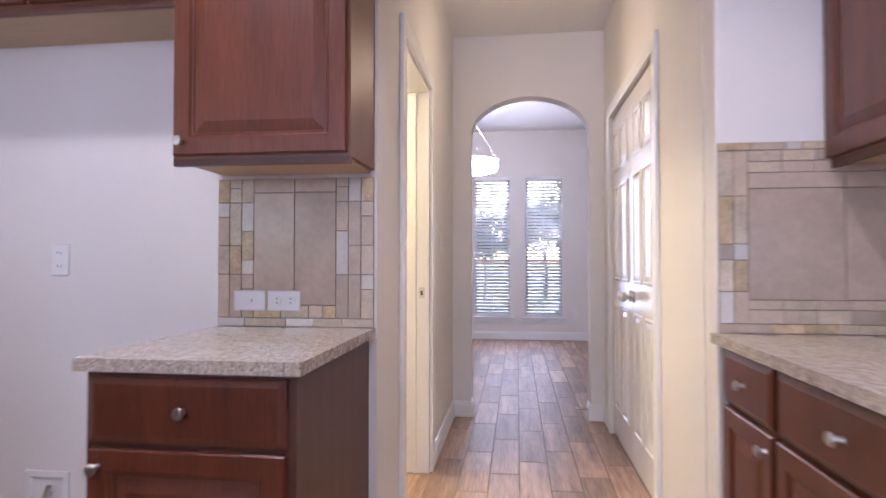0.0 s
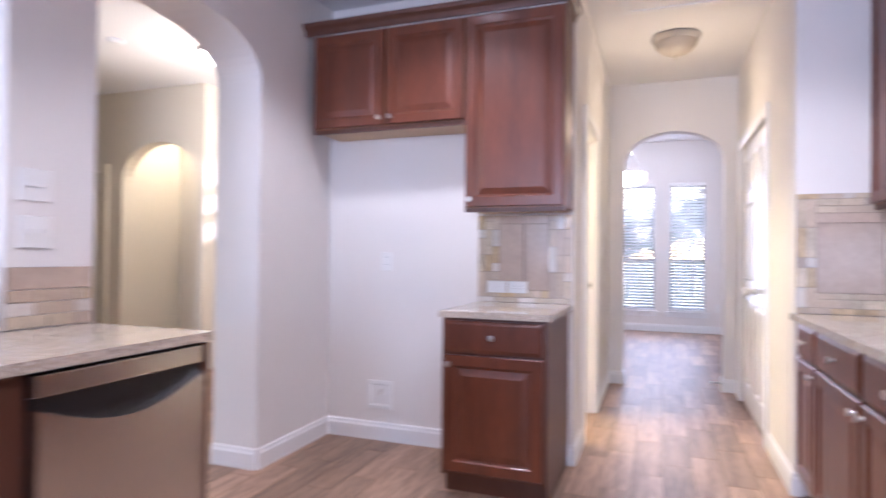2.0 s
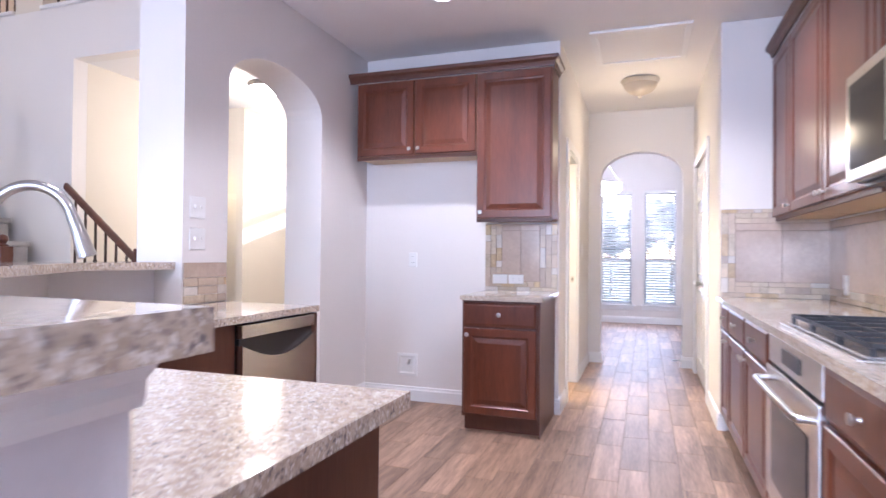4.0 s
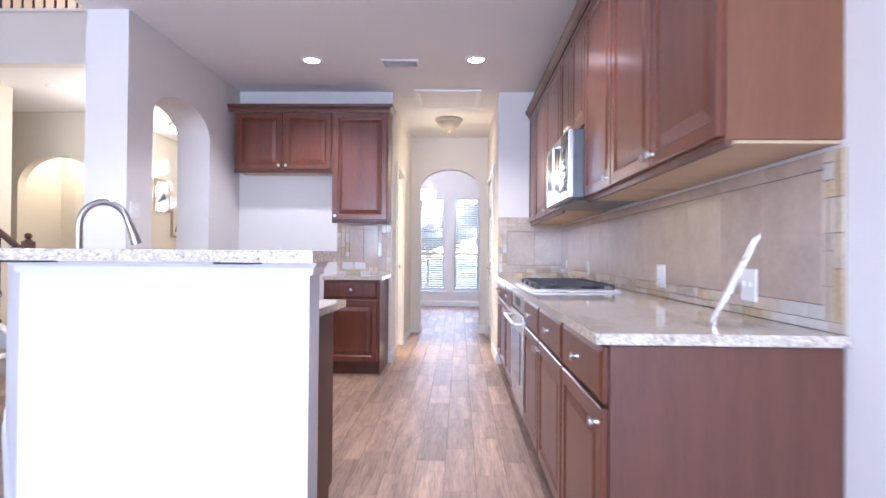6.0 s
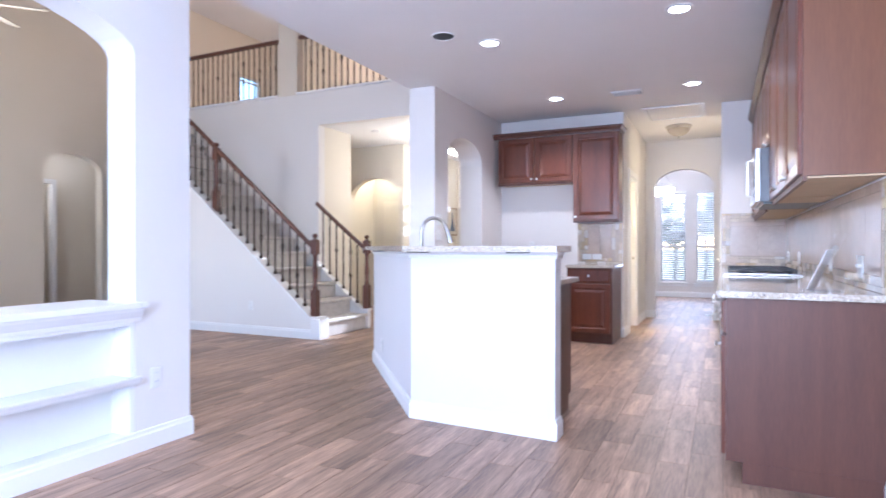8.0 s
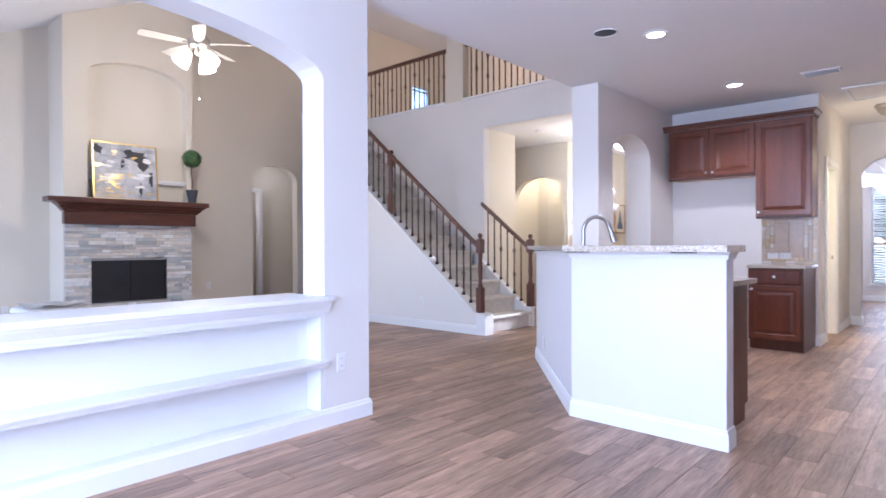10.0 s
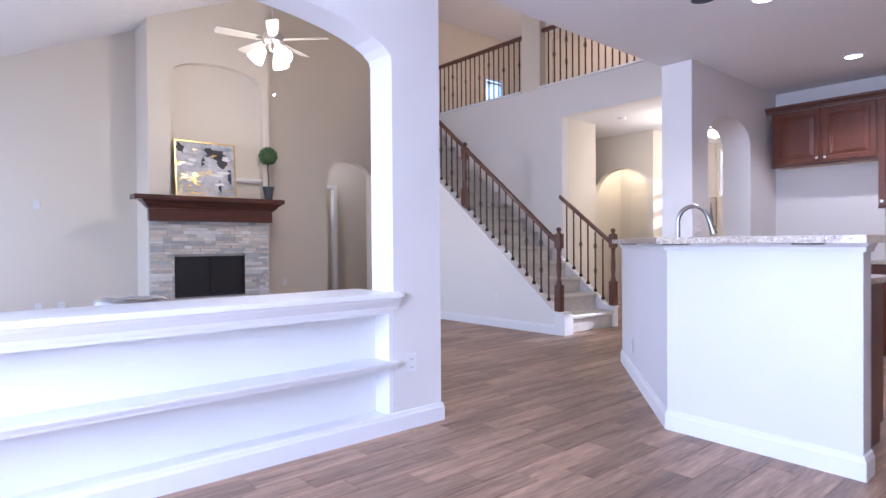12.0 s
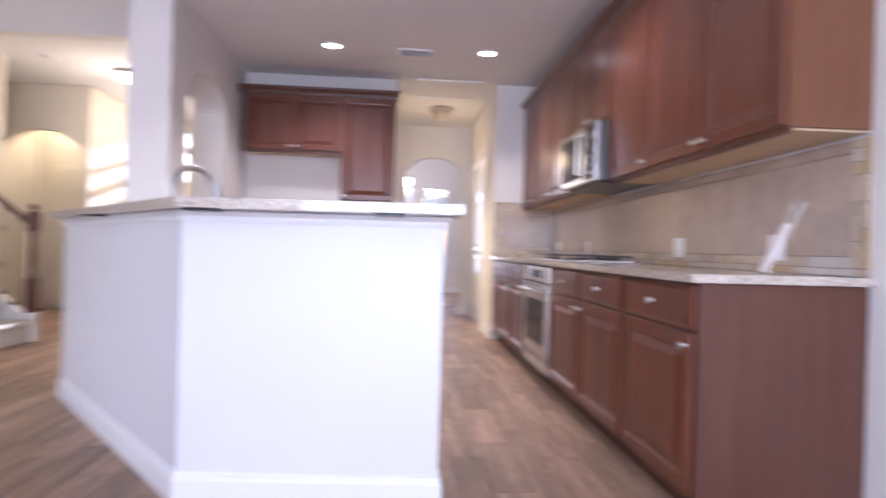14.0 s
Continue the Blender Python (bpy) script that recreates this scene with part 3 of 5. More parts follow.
part("apron_moulding", sweep_profile(RAIL, way), TRIM, t, "white moulding under the top")
part("baseboard", sweep_profile(SKIRT, [(x, y, 0) for x, y, z in way]), TRIM, t)
for px, py, turn in ((-0.02, -1.70, -3), (-0.70, -1.667, -3), (-1.43, -0.89, -51)):
    bm = boxes((-0.055, 0.055, -0.13, -0.002, 1.090, 1.0965))
    bmesh.ops.transform(bm, matrix=pose(px, py, 0, 0, 0, turn), verts=bm.verts)
    part("bracket", bm, BLACK, t, "black steel support plate")

TOPZ = (0.884, 0.915)
slab([(0.138, -0.892), (0.125, -1.576), (-0.735, -1.536), (-1.905, -0.085), (-1.835, 0.43), (-1.663, 0.431), (-1.663, 0.735), (-1.045, 0.735), (-1.045, -0.28), (-0.50, -0.892)], *TOPZ, "polished speckled granite sink counter inside the bar")
t = thing("sink_cabinet", (-0.4, -1.2, 0), "dark cherry cabinets under the sink counter", "cabinet")
part("body", prism([(0.09, -0.93), (0.09, -1.573), (-0.73, -1.534), (-1.90, -0.085), (-1.70, 0.115), (-1.08, 0.115), (-1.08, -0.30), (-0.52, -0.93)], "z", 0.10, 0.877), CHERRY_DARK, t)
part("toe_kick", prism([(0.09, -1.0), (0.09, -1.573), (-0.73, -1.534), (-1.90, -0.085), (-1.70, 0.115), (-1.15, 0.115), (-1.15, -0.34), (-0.56, -1.0)], "z", 0.0, 0.099), CHERRY_DARK, t)
t = thing("dishwasher", (-1.08, 0.42, 0), "stainless steel dishwasher with a curved pocket handle", "dishwasher")
part("tub", boxes((-1.66, -1.085, 0.12, 0.70, 0.10, 0.876)), BLACK, t)
part("toe_kick", boxes((-1.66, -1.14, 0.12, 0.70, 0.0, 0.099)), BLACK, t)
bm = bmesh.new()
N = 14
for i in range(N):
    a, b = 0.125 + 0.57 * i / N, 0.125 + 0.57 * (i + 1) / N
    f = [0.785 - 0.075 * math.sin(math.pi * k / N) for k in (i, i + 1)]
    prism([(a, 0.11), (b, 0.11), (b, f[1]), (a, f[0])], "x", -1.084, -1.045, bm)
bmesh.ops.remove_doubles(bm, verts=bm.verts, dist=1e-5)
part("door", bm, STEEL, t, "brushed stainless door")
part("control_strip", boxes((-1.084, -1.05, 0.125, 0.695, 0.815, 0.872)), STEEL, t, bevel=0.003)
bm = bmesh.new()
for i in range(N):
    a, b = 0.125 + 0.57 * i / N, 0.125 + 0.57 * (i + 1) / N
    f = [0.785 - 0.075 * math.sin(math.pi * k / N) for k in (i, i + 1)]
    prism([(a, f[0]), (b, f[1]), (b, 0.814), (a, 0.814)], "x", -1.084, -1.066, bm)
bmesh.ops.remove_doubles(bm, verts=bm.verts, dist=1e-5)
part("pocket_handle", bm, BLACK, t, "dark recessed handle pocket")
t = tagged(part("side_panel", boxes((-1.66, -1.05, 0.702, 0.722, 0.0, 0.877)), CHERRY_DARK), "dark cherry panel at the dishwasher's side", "panel")

# sink and tap
TAP_STEEL = mat("brushed_tap_steel", (0.40, 0.385, 0.37), 0.3, 1.0, vary=0.05, bump=0.0)
t = thing("kitchen_tap", (-1.155, -0.83, 0.915), "brushed nickel pull-down kitchen tap with a tall arched spout", "tap")
part("base", lathe([(0.028, 0.916), (0.028, 0.925), (0.02, 0.935), (0.018, 1.05), (0.0, 1.05)], (-1.155, -0.83, 0), 16), TAP_STEEL, t, smooth=True)
ux, uy = 0.80, 0.60
arc = [(0, 1.04), (0, 1.24)] + [(0.105 - 0.105 * math.cos(radians(a)), 1.25 + 0.115 * math.sin(radians(a))) for a in range(0, 166, 11)]
part("spout", tube([(-1.155 + ux * d, -0.83 + uy * d, z) for d, z in arc], 0.0155, 12), TAP_STEEL, t, smooth=True)
e = arc[-1]
part("spray_head", tube([(-1.155 + ux * (e[0] + k), -0.83 + uy * (e[0] + k), e[1] - q) for k, q in ((0.0, 0.0), (0.012, 0.03), (0.022, 0.06), (0.04, 0.115))], [0.0165, 0.019, 0.021, 0.026], 14), TAP_STEEL, t, "flared spray head", smooth=True)
part("lever", tube([(-1.155, -0.83, 1.0), (-1.13, -0.865, 1.005), (-1.105, -0.90, 1.04)], [0.012, 0.009, 0.007], 10), TAP_STEEL, t, smooth=True)

# ---- doors, windows and fittings ----
def casing(axis_x, side, y0, y1, top, label, width=0.075, thick=0.018):
    """A painted door casing on the wall face x = axis_x; side: +1 stands out to +x."""
    a, b = (axis_x, axis_x + thick) if side > 0 else (axis_x - thick, axis_x)
    t = thing("door_casing", (axis_x, (y0 + y1) / 2, 0), label, "casing", kind="structure")
    part("side_casing", boxes((a, b, y0 - width, y0, 0, top + width)), TRIM, t, bevel=0.005)
    part("side_casing", boxes((a, b, y1, y1 + width, 0, top + width)), TRIM, t, bevel=0.005)
    part("head_casing", boxes((a, b, y0, y1, top, top + width)), TRIM, t, bevel=0.005)
    return t


t = casing(-0.049, 1, D0, D1, 2.08, "cream painted casing of the pantry doorway")
part("jamb", boxes((-0.18, -0.05, D1 - 0.018, D1 - 0.001, 0, 2.08), (-0.18, -0.05, D0 + 0.001, D0 + 0.018, 0, 2.08), (-0.18, -0.05, D0 + 0.018, D1 - 0.018, 2.062, 2.079)), TRIM, t)
part("stop", boxes((-0.135, -0.12, D1 - 0.03, D1 - 0.019, 0, 2.06)), TRIM, t)
p = part("strike_plate", boxes((-0.105, -0.075, D1 - 0.0195, D1 - 0.0183, 0.94, 1.0)), NICKEL, t, "brushed nickel strike plate")
part("strike_hole", boxes((-0.097, -0.085, D1 - 0.0205, D1 - 0.0196, 0.958, 0.982)), BLACK, p)
casing(1.049, -1, E0, E1, 2.10, "white painted casing of the closet's double door")


def leaf(y0, y1, x, label, knob_y):
    """A six-panel door leaf facing -x."""
    t = tagged(new("door_1"), label, "door", "closet double door", "structure")
    w, h = y1 - y0, 2.09
    part("slab", boxes((0, w, 0.0, 0.034, 0.01, h)), DOOR_PAINT, t)
    half = w / 2
    for a, b in ((0.085, half - 0.035), (half + 0.035, w - 0.085)):
        for c, d in ((0.20, 0.86), (1.02, 1.62), (1.72, 1.97)):
            part("panel", panel(a, b, c, d, -0.0005, [(0.0, 0.003), (0.008, 0.011), (0.014, 0.011), (0.02, 0.003), (0.045, 0.009)]), DOOR_PAINT, t)
    k = part("door_knob", lathe([(0.032, 0), (0.032, 0.006), (0.012, 0.012), (0.011, 0.035), (0.026, 0.048), (0.029, 0.06), (0.022, 0.07), (0, 0.073)], (knob_y, 0, 0.945), 18, m=pose(0, 0, 0, 90)), NICKEL, t, "brushed nickel door knob", smooth=True)
    t.matrix_basis = pose(x, y1, 0, 0, 0, -90)
    return t


mid = (E0 + E1) / 2
leaf(E0 + 0.003, mid - 0.002, 1.062, "white six-panel closet door leaf, closed", 0.05)
leaf(mid + 0.002, E1 - 0.003, 1.062, "white six-panel closet door leaf with a nickel knob, closed", mid - E0 - 0.055)

# pantry shelves behind the doorway
for z in (0.42, 0.98, 1.22, 1.55, 1.88):
    t = tagged(part("pantry_shelf", boxes((-1.54, -0.30, 4.45, 4.855, z, z + 0.02), (-1.54, -0.30, 4.445, 4.4495, z - 0.02, z + 0.02)), TRIM), "white painted pantry shelf with a front lip", "shelf", "pantry shelves")

# double-hung windows with blinds in the far room
SLAT = bpy.data.meshes.new("slat")
bm = boxes((-0.262, 0.262, -0.022, 0.022, -0.0012, 0.0012))
bm.to_mesh(SLAT)
bm.free()
SLAT.materials.append(SLAT_WHITE)
for a, b in wins:
    t = thing("window_1", ((a + b) / 2, WY, z0), "tall white double-hung window with a deep sill", "window", "far room windows", "structure")
    part("window_frame", boxes((a, a + 0.04, WY + 0.07, WY + 0.13, z0, z1), (b - 0.04, b, WY + 0.07, WY + 0.13, z0, z1), (a + 0.04, b - 0.04, WY + 0.07, WY + 0.13, z0, z0 + 0.05), (a + 0.04, b - 0.04, WY + 0.07, WY + 0.13, z1 - 0.05, z1)), TRIM, t)
    zm = z0 + 0.80
    part("meeting_rail", boxes((a + 0.04, b - 0.04, WY + 0.075, WY + 0.125, zm, zm + 0.045)), TRIM, t)
    m = (a + b) / 2
    part("muntin", boxes((m - 0.009, m + 0.009, WY + 0.09, WY + 0.105, z0 + 0.05, zm)), TRIM, t)
    part("muntin", boxes((m - 0.009, m + 0.009, WY + 0.09, WY + 0.105, zm + 0.045, z1 - 0.05)), TRIM, t)
    for za, zb in ((z0 + 0.05, zm), (zm + 0.045, z1 - 0.05)):
        g = part("pane", boxes((a + 0.04, b - 0.04, WY + 0.107, WY + 0.111, za, zb)), GLASS, t)
        g.visible_shadow = False
    part("window_sill", boxes((a - 0.06, b + 0.06, WY - 0.045, WY + 0.07, z0 - 0.028, z0 - 0.001)), TRIM, t, bevel=0.006)
    part("apron", boxes((a - 0.04, b + 0.04, WY - 0.014, WY - 0.001, z0 - 0.09, z0 - 0.029)), TRIM, t, bevel=0.004)
    t = thing("window_blind", (m, WY + 0.04, z1), "white horizontal slat blind, lowered and half open", "blind", "far room blinds")
    part("head_rail", boxes((a + 0.004, b - 0.004, WY + 0.005, WY + 0.06, z1 - 0.055, z1 - 0.002)), PLASTIC, t)
    part("bottom_rail", boxes((a + 0.006, b - 0.006, WY + 0.012, WY + 0.05, z0 + 0.005, z0 + 0.022)), PLASTIC, t)
    n = 41
    for i in range(n):
        s = new("slat", SLAT)
        s.parent = t
        s.matrix_basis = Matrix.Translation(Vector((m, WY + 0.032, z0 + 0.05 + i * (z1 - z0 - 0.12) / (n - 1))) - BASES[t.name]) @ pose(0, 0, 0, -51)
    for x in (a + 0.1, b - 0.1):
        part("cord", boxes((x - 0.001, x + 0.001, WY + 0.009, WY + 0.011, z0 + 0.02, z1 - 0.05)), PLASTIC, t)


def plate(name, m, label, gang=1, kind="switch"):
    """A wall plate facing -y in its own frame."""
    t = tagged(new(name), label, "outlet" if kind == "outlet" else "switch")
    w = 0.07 if gang == 1 else 0.115
    part("cover", panel(-w / 2, w / 2, -0.058, 0.058, 0, [(0, 0.003), (0.004, 0.006)]), PLASTIC, t)
    for i in range(gang):
        x = 0 if gang == 1 else (-0.024 + 0.048 * i)
        if kind == "switch":
            part("toggle", boxes((x - 0.005, x + 0.005, -0.016, -0.006, -0.004, 0.012)), PLASTIC, t)
        else:
            for z in (-0.024, 0.024):
                s = part("socket", lathe([(0.017, 0), (0.017, 0.002), (0, 0.0021)], (x, -0.006, z), 14, m=pose(0, 0, 0, 90)), PLASTIC, t)
                part("slot", boxes((x - 0.008, x - 0.006, -0.0087, -0.008, z - 0.003, z + 0.006), (x + 0.006, x + 0.008, -0.0087, -0.008, z - 0.003, z + 0.006)), BLACK, s)
    t.matrix_basis = m
    return t


plate("wall_switch", pose(-1.233, 2.494, 1.146), "white plastic wall plate above the fridge space", 1, "outlet")
t = thing("water_box", (-1.272, 2.49, 0.30), "white recessed water valve box on the wall", "box")
part("rim", panel(-1.36, -1.185, 0.20, 0.38, 2.494, [(0, 0.008), (0.02, 0.01), (0.03, 0.002)]), PLASTIC, t)
part("valve", tube([(-1.26, 2.492, 0.30), (-1.26, 2.465, 0.30), (-1.245, 2.465, 0.335)], 0.01, 8), NICKEL, t, "small metal valve")
for z in (1.42, 1.254):
    plate("wall_switch", pose(-1.659, 0.53, z, 0, 0, 90), "white plastic double wall switch beside the arch", 2)
for y, k in ((2.15, "outlet"), (1.20, "outlet"), (-0.507, "outlet"), (-1.422, "switch")):
    plate("wall_outlet", pose(1.6985, y, 1.025, 0, 0, -90), "white plastic wall plate in the tiled backsplash", 2 if y < 0 else 1, k)
for x, k in ((-0.50, "switch"), (-0.375, "outlet")):
    plate("wall_outlet", pose(x, 2.4845, 1.005, 0, 90, 0), "white plastic plate lying sideways above the worktop", 1, k)
plate("wall_outlet", pose(-1.839, -2.77, 0.39, 0, 0, 90), "white plastic wall outlet on the pier", 1, "outlet")
plate("wall_outlet", pose(-1.655, -0.63, 0.26, 0, 0, -51), "white plastic wall outlet on the bar's side", 1, "outlet")
plate("wall_outlet", pose(-4.45, 0.699, 0.37), "white plastic wall outlet under the stairs", 1, "outlet")
plate("wall_outlet", pose(-5.55, 0.699, 0.33), "white plastic wall outlet under the stairs", 1, "outlet")
plate("wall_outlet", pose(1.25, WY - 0.001, 0.40), "white plastic wall outlet by the far windows", 1, "outlet")
plate("wall_switch", pose(-0.049, 4.15, 1.25, 0, 0, 90), "white plastic switch on the hall wall", 1)
for y, z in ((-3.95, 1.63), (-3.95, 0.33), (-3.7, 0.33), (-3.3, 0.33)):
    plate("wall_outlet", pose(-7.999, y, z, 0, 0, 90), "white plastic plate on the living room wall", 1, "outlet")
plate("wall_outlet", pose(-7.999, -0.60, 0.5, 0, 0, 90), "white plastic outlet beside the fireplace", 1, "outlet")


# ---- lamps and ceiling fittings ----
LIT = glow("lit_lamp_lens", (1.0, 0.93, 0.82), 5.0)
CANS = [(-0.65, 1.50), (0.785, 1.49), (-0.68, -0.52), (0.78, -0.60)]


def can(x, y, lit=True):
    t = thing("ceiling_downlight", (x, y, CEIL_Z), "round recessed downlight with a white trim ring, %s" % ("lit" if lit else "open and unlit"), "downlight", "kitchen downlights")
    r = 0.068 if lit else 0.086
    part("trim_ring", lathe([(r - 0.002, -0.001), (r + 0.002, -0.008), (0.094, -0.005), (0.096, 0.0)], (x, y, CEIL_Z), 28), TRIM, t, smooth=True)
    part("lens", lathe([(r, -0.003), (r * 0.7, -0.005), (0, -0.006)], (x, y, CEIL_Z), 28), LIT if lit else BLACK, t, "glowing frosted lens" if lit else "dark empty socket", smooth=True)


for x, y in CANS:
    can(x, y)
can(-0.96, -0.83, False)

t = thing("ceiling_vent", (0.12, 1.57, CEIL_Z), "white metal ceiling air vent with slats", "vent")
part("frame", boxes((-0.045, 0.285, 1.47, 1.49, 2.803, 2.814), (-0.045, 0.285, 1.65, 1.67, 2.803, 2.814), (-0.045, -0.025, 1.49, 1.65, 2.803, 2.814), (0.265, 0.285, 1.49, 1.65, 2.803, 2.814)), TRIM, t)
part("backing", boxes((-0.025, 0.265, 1.49, 1.65, 2.811, 2.814)), BLACK, t)
for i in range(9):
    bm = boxes((-0.025, 0.265, -0.007, 0.007, -0.0008, 0.0008))
    bmesh.ops.transform(bm, matrix=pose(0, 1.498 + i * 0.018, 2.806, 38), verts=bm.verts)
    part("slat", bm, TRIM, t)
t = thing("attic_hatch", (0.52, 2.75, CEIL_Z), "white attic hatch panel with a flat trim frame", "hatch")
part("frame", boxes((0.17, 0.87, 2.39, 2.44, 2.797, 2.814), (0.17, 0.87, 3.10, 3.15, 2.797, 2.814), (0.17, 0.22, 2.44, 3.10, 2.797, 2.814), (0.82, 0.87, 2.44, 3.10, 2.797, 2.814)), TRIM, t, bevel=0.004)
part("hatch_panel", boxes((0.221, 0.819, 2.441, 3.099, 2.806, 2.8145)), CEIL, t)
FROST = mat("frosted_glass", (0.82, 0.80, 0.76), 0.35, vary=0.03, bump=0.0)


def flush_light(x, y, z, label, on=None):
    t = thing("ceiling_light", (x, y, z), label, "ceiling light")
    part("canopy", lathe([(0.0, 0), (0.165, -0.001), (0.175, -0.012), (0.165, -0.03), (0.15, -0.045)], (x, y, z), 28), NICKEL, t, "brushed nickel rim", smooth=True)
    part("bowl", lathe([(0.15, -0.04), (0.14, -0.075), (0.11, -0.11), (0.06, -0.135), (0.012, -0.145)], (x, y, z), 28), on or FROST, t, "frosted glass bowl", smooth=True)
    part("finial", lathe([(0.014, -0.143), (0.016, -0.152), (0.009, -0.16), (0.012, -0.168), (0.0, -0.178)], (x, y, z), 14), NICKEL, t, smooth=True)


flush_light(0.51, 3.70, CEIL_Z - 0.001, "brushed nickel flush ceiling light with a frosted glass bowl, unlit", mat("amber_frosted_glass", (0.44, 0.385, 0.31), 0.3, vary=0.04, bump=0.0))
# Invented unseen fitting that goes with the added foyer fill.
flush_light(-3.10, 3.05, 2.914, "added flush ceiling light near the stairs, unseen, excusing the foyer fill", glow("added_foyer_bowl", (1.0, 0.86, 0.66), 4.0))
flush_light(-3.25, 4.50, 2.914, "lit flush ceiling light in the foyer", glow("lit_foyer_bowl", (1.0, 0.86, 0.66), 4.0))

t = thing("pendant_lamp", (-0.10, 7.15, 2.125), "lit white bowl pendant lamp hung on three thin rods", "lamp")
part("bowl", lathe([(0.32, 2.29), (0.322, 2.20), (0.30, 2.165), (0.20, 2.135), (0.0, 2.125)], (-0.10, 7.15, 0), 32), glow("lit_pendant_bowl", (1.0, 0.95, 0.88), 2.5), t, "glowing frosted glass bowl", smooth=True)
part("rim", tube([(-0.10 + 0.325 * math.cos(a * math.pi / 18), 7.15 + 0.325 * math.sin(a * math.pi / 18), 2.292) for a in range(37)], 0.008, 8), NICKEL, t, smooth=True)
for a in (-20, 100, 220):
    part("rod", tube([(-0.10 + 0.32 * math.cos(radians(a)), 7.15 + 0.32 * math.sin(radians(a)), 2.29), (-0.10, 7.15, 2.80)], 0.007, 8), NICKEL, t)
part("stem", tube([(-0.10, 7.15, 2.79), (-0.10, 7.15, 3.07)], 0.009, 8), NICKEL, t)
part("canopy", lathe([(0.0, -0.03), (0.05, -0.025), (0.065, -0.001), (0, 0)], (-0.10, 7.15, 3.07), 18), NICKEL, t, smooth=True)
t = thing("smoke_detector", (-3.75, 2.6, 2.915), "round white smoke detector on the foyer ceiling", "detector")
part("housing", lathe([(0.0, -0.035), (0.05, -0.033), (0.062, -0.02), (0.065, 0), (0, 0)], (-3.75, 2.6, 2.915), 20), PLASTIC, t, smooth=True)

t = tagged(new("window_5"), "small white-framed window at the end of the loft", "window", kind="structure")
part("window_frame", boxes((-8.10, -8.04, 4.121, 4.16, 3.751, 4.739), (-8.10, -8.04, 4.68, 4.719, 3.751, 4.739), (-8.10, -8.04, 4.16, 4.68, 3.751, 3.79), (-8.10, -8.04, 4.16, 4.68, 4.70, 4.739), (-8.095, -8.05, 4.16, 4.68, 4.62, 4.65)), TRIM, t)
part("pane", boxes((-8.074, -8.070, 4.16, 4.68, 3.79, 4.70)), GLASS, t).visible_shadow = False
for x in (-6.9, -4.3):
    t = tagged(new("door_4" if x < -5 else "door_5"), "cream panelled loft door, closed", "door", kind="structure")
    part("slab", boxes((x + 0.003, x + 0.797, 5.03, 5.065, 3.405, 5.425)), CREAM, t)
    for a, b in ((0.1, 0.365), (0.435, 0.70)):
        for c_, d_ in ((3.60, 4.26), (4.42, 5.30)):
            part("panel", panel(x + a, x + b, c_, d_, 5.0295, [(0.0, 0.003), (0.008, 0.011), (0.014, 0.011), (0.02, 0.003), (0.045, 0.009)]), CREAM, t)
    part("casing", boxes((x - 0.075, x - 0.001, 4.982, 4.999, 3.40, 5.50), (x + 0.801, x + 0.875, 4.982, 4.999, 3.40, 5.50), (x - 0.001, x + 0.801, 4.982, 4.999, 5.431, 5.50)), CREAM, t)
# Invented out-of-view fitting paired with the added passage fill.
flush_light(-8.65, 1.2, 2.80, "added flush ceiling light in the passage, out of view", glow("added_passage_bowl", (1.0, 0.9, 0.75), 2.0))
flush_light(-4.5, 4.25, 2.914, "lit flush ceiling light in the vestibule", glow("lit_vestibule_bowl", (1.0, 0.88, 0.66), 2.0))
# Added windows, sized and placed only for the sun patches they throw.
for n_, (a, b, c_, d_) in enumerate(((-3.86, -3.48, 1.95, 2.8), (-2.72, -2.44, 1.42, 1.86))):
    t = tagged(new("window_%d" % (n_ + 3)), "small white-framed window added unseen to let in a patch of sun", "window", kind="structure")
    bars = [(a + 0.001, a + 0.03, 6.06, 6.10, c_ + 0.001, d_ - 0.001), (b - 0.03, b - 0.001, 6.06, 6.10, c_ + 0.001, d_ - 0.001), (a + 0.031, b - 0.031, 6.06, 6.10, c_ + 0.001, c_ + 0.03), (a + 0.031, b - 0.031, 6.06, 6.10, d_ - 0.03, d_ - 0.001)]
    # Broad bars added to split the sun into bands on the side wall.
    if n_ == 0:
        bars += [(a + 0.031, b - 0.031, 6.06, 6.10, z, z + 0.10) for z in (2.16, 2.44)]
    part("window_frame", boxes(*bars), TRIM, t)
    part("pane", boxes((a + 0.03, b - 0.03, 6.078, 6.082, c_ + 0.03, d_ - 0.03)), GLASS, t).visible_shadow = False
t = tagged(new("door_2"), "cream six-panel foyer door, closed", "door", kind="structure")
part("slab", boxes((0, 0.82, 0.0, 0.035, 0.01, 2.05)), CREAM, t)
for a, b in ((0.11, 0.375), (0.445, 0.71)):
    for c_, d_ in ((0.20, 0.86), (1.02, 1.62), (1.72, 1.95)):
        part("panel", panel(a, b, c_, d_, -0.0005, [(0.0, 0.003), (0.008, 0.011), (0.014, 0.011), (0.02, 0.003), (0.045, 0.009)]), CREAM, t)
part("casing", boxes((-0.08, -0.003, -0.012, 0.03, 0, 2.14), (0.823, 0.9, -0.012, 0.03, 0, 2.14), (-0.003, 0.823, -0.012, 0.03, 2.055, 2.14)), CREAM, t)
t.matrix_basis = pose(-6.10, 3.74, 0)
t = tagged(new("door_3"), "cream door closed at the back of the vestibule", "door", kind="structure")
part("slab", boxes((-4.72, -4.06, 4.565, 4.598, 0.01, 1.92)), CREAM, t)
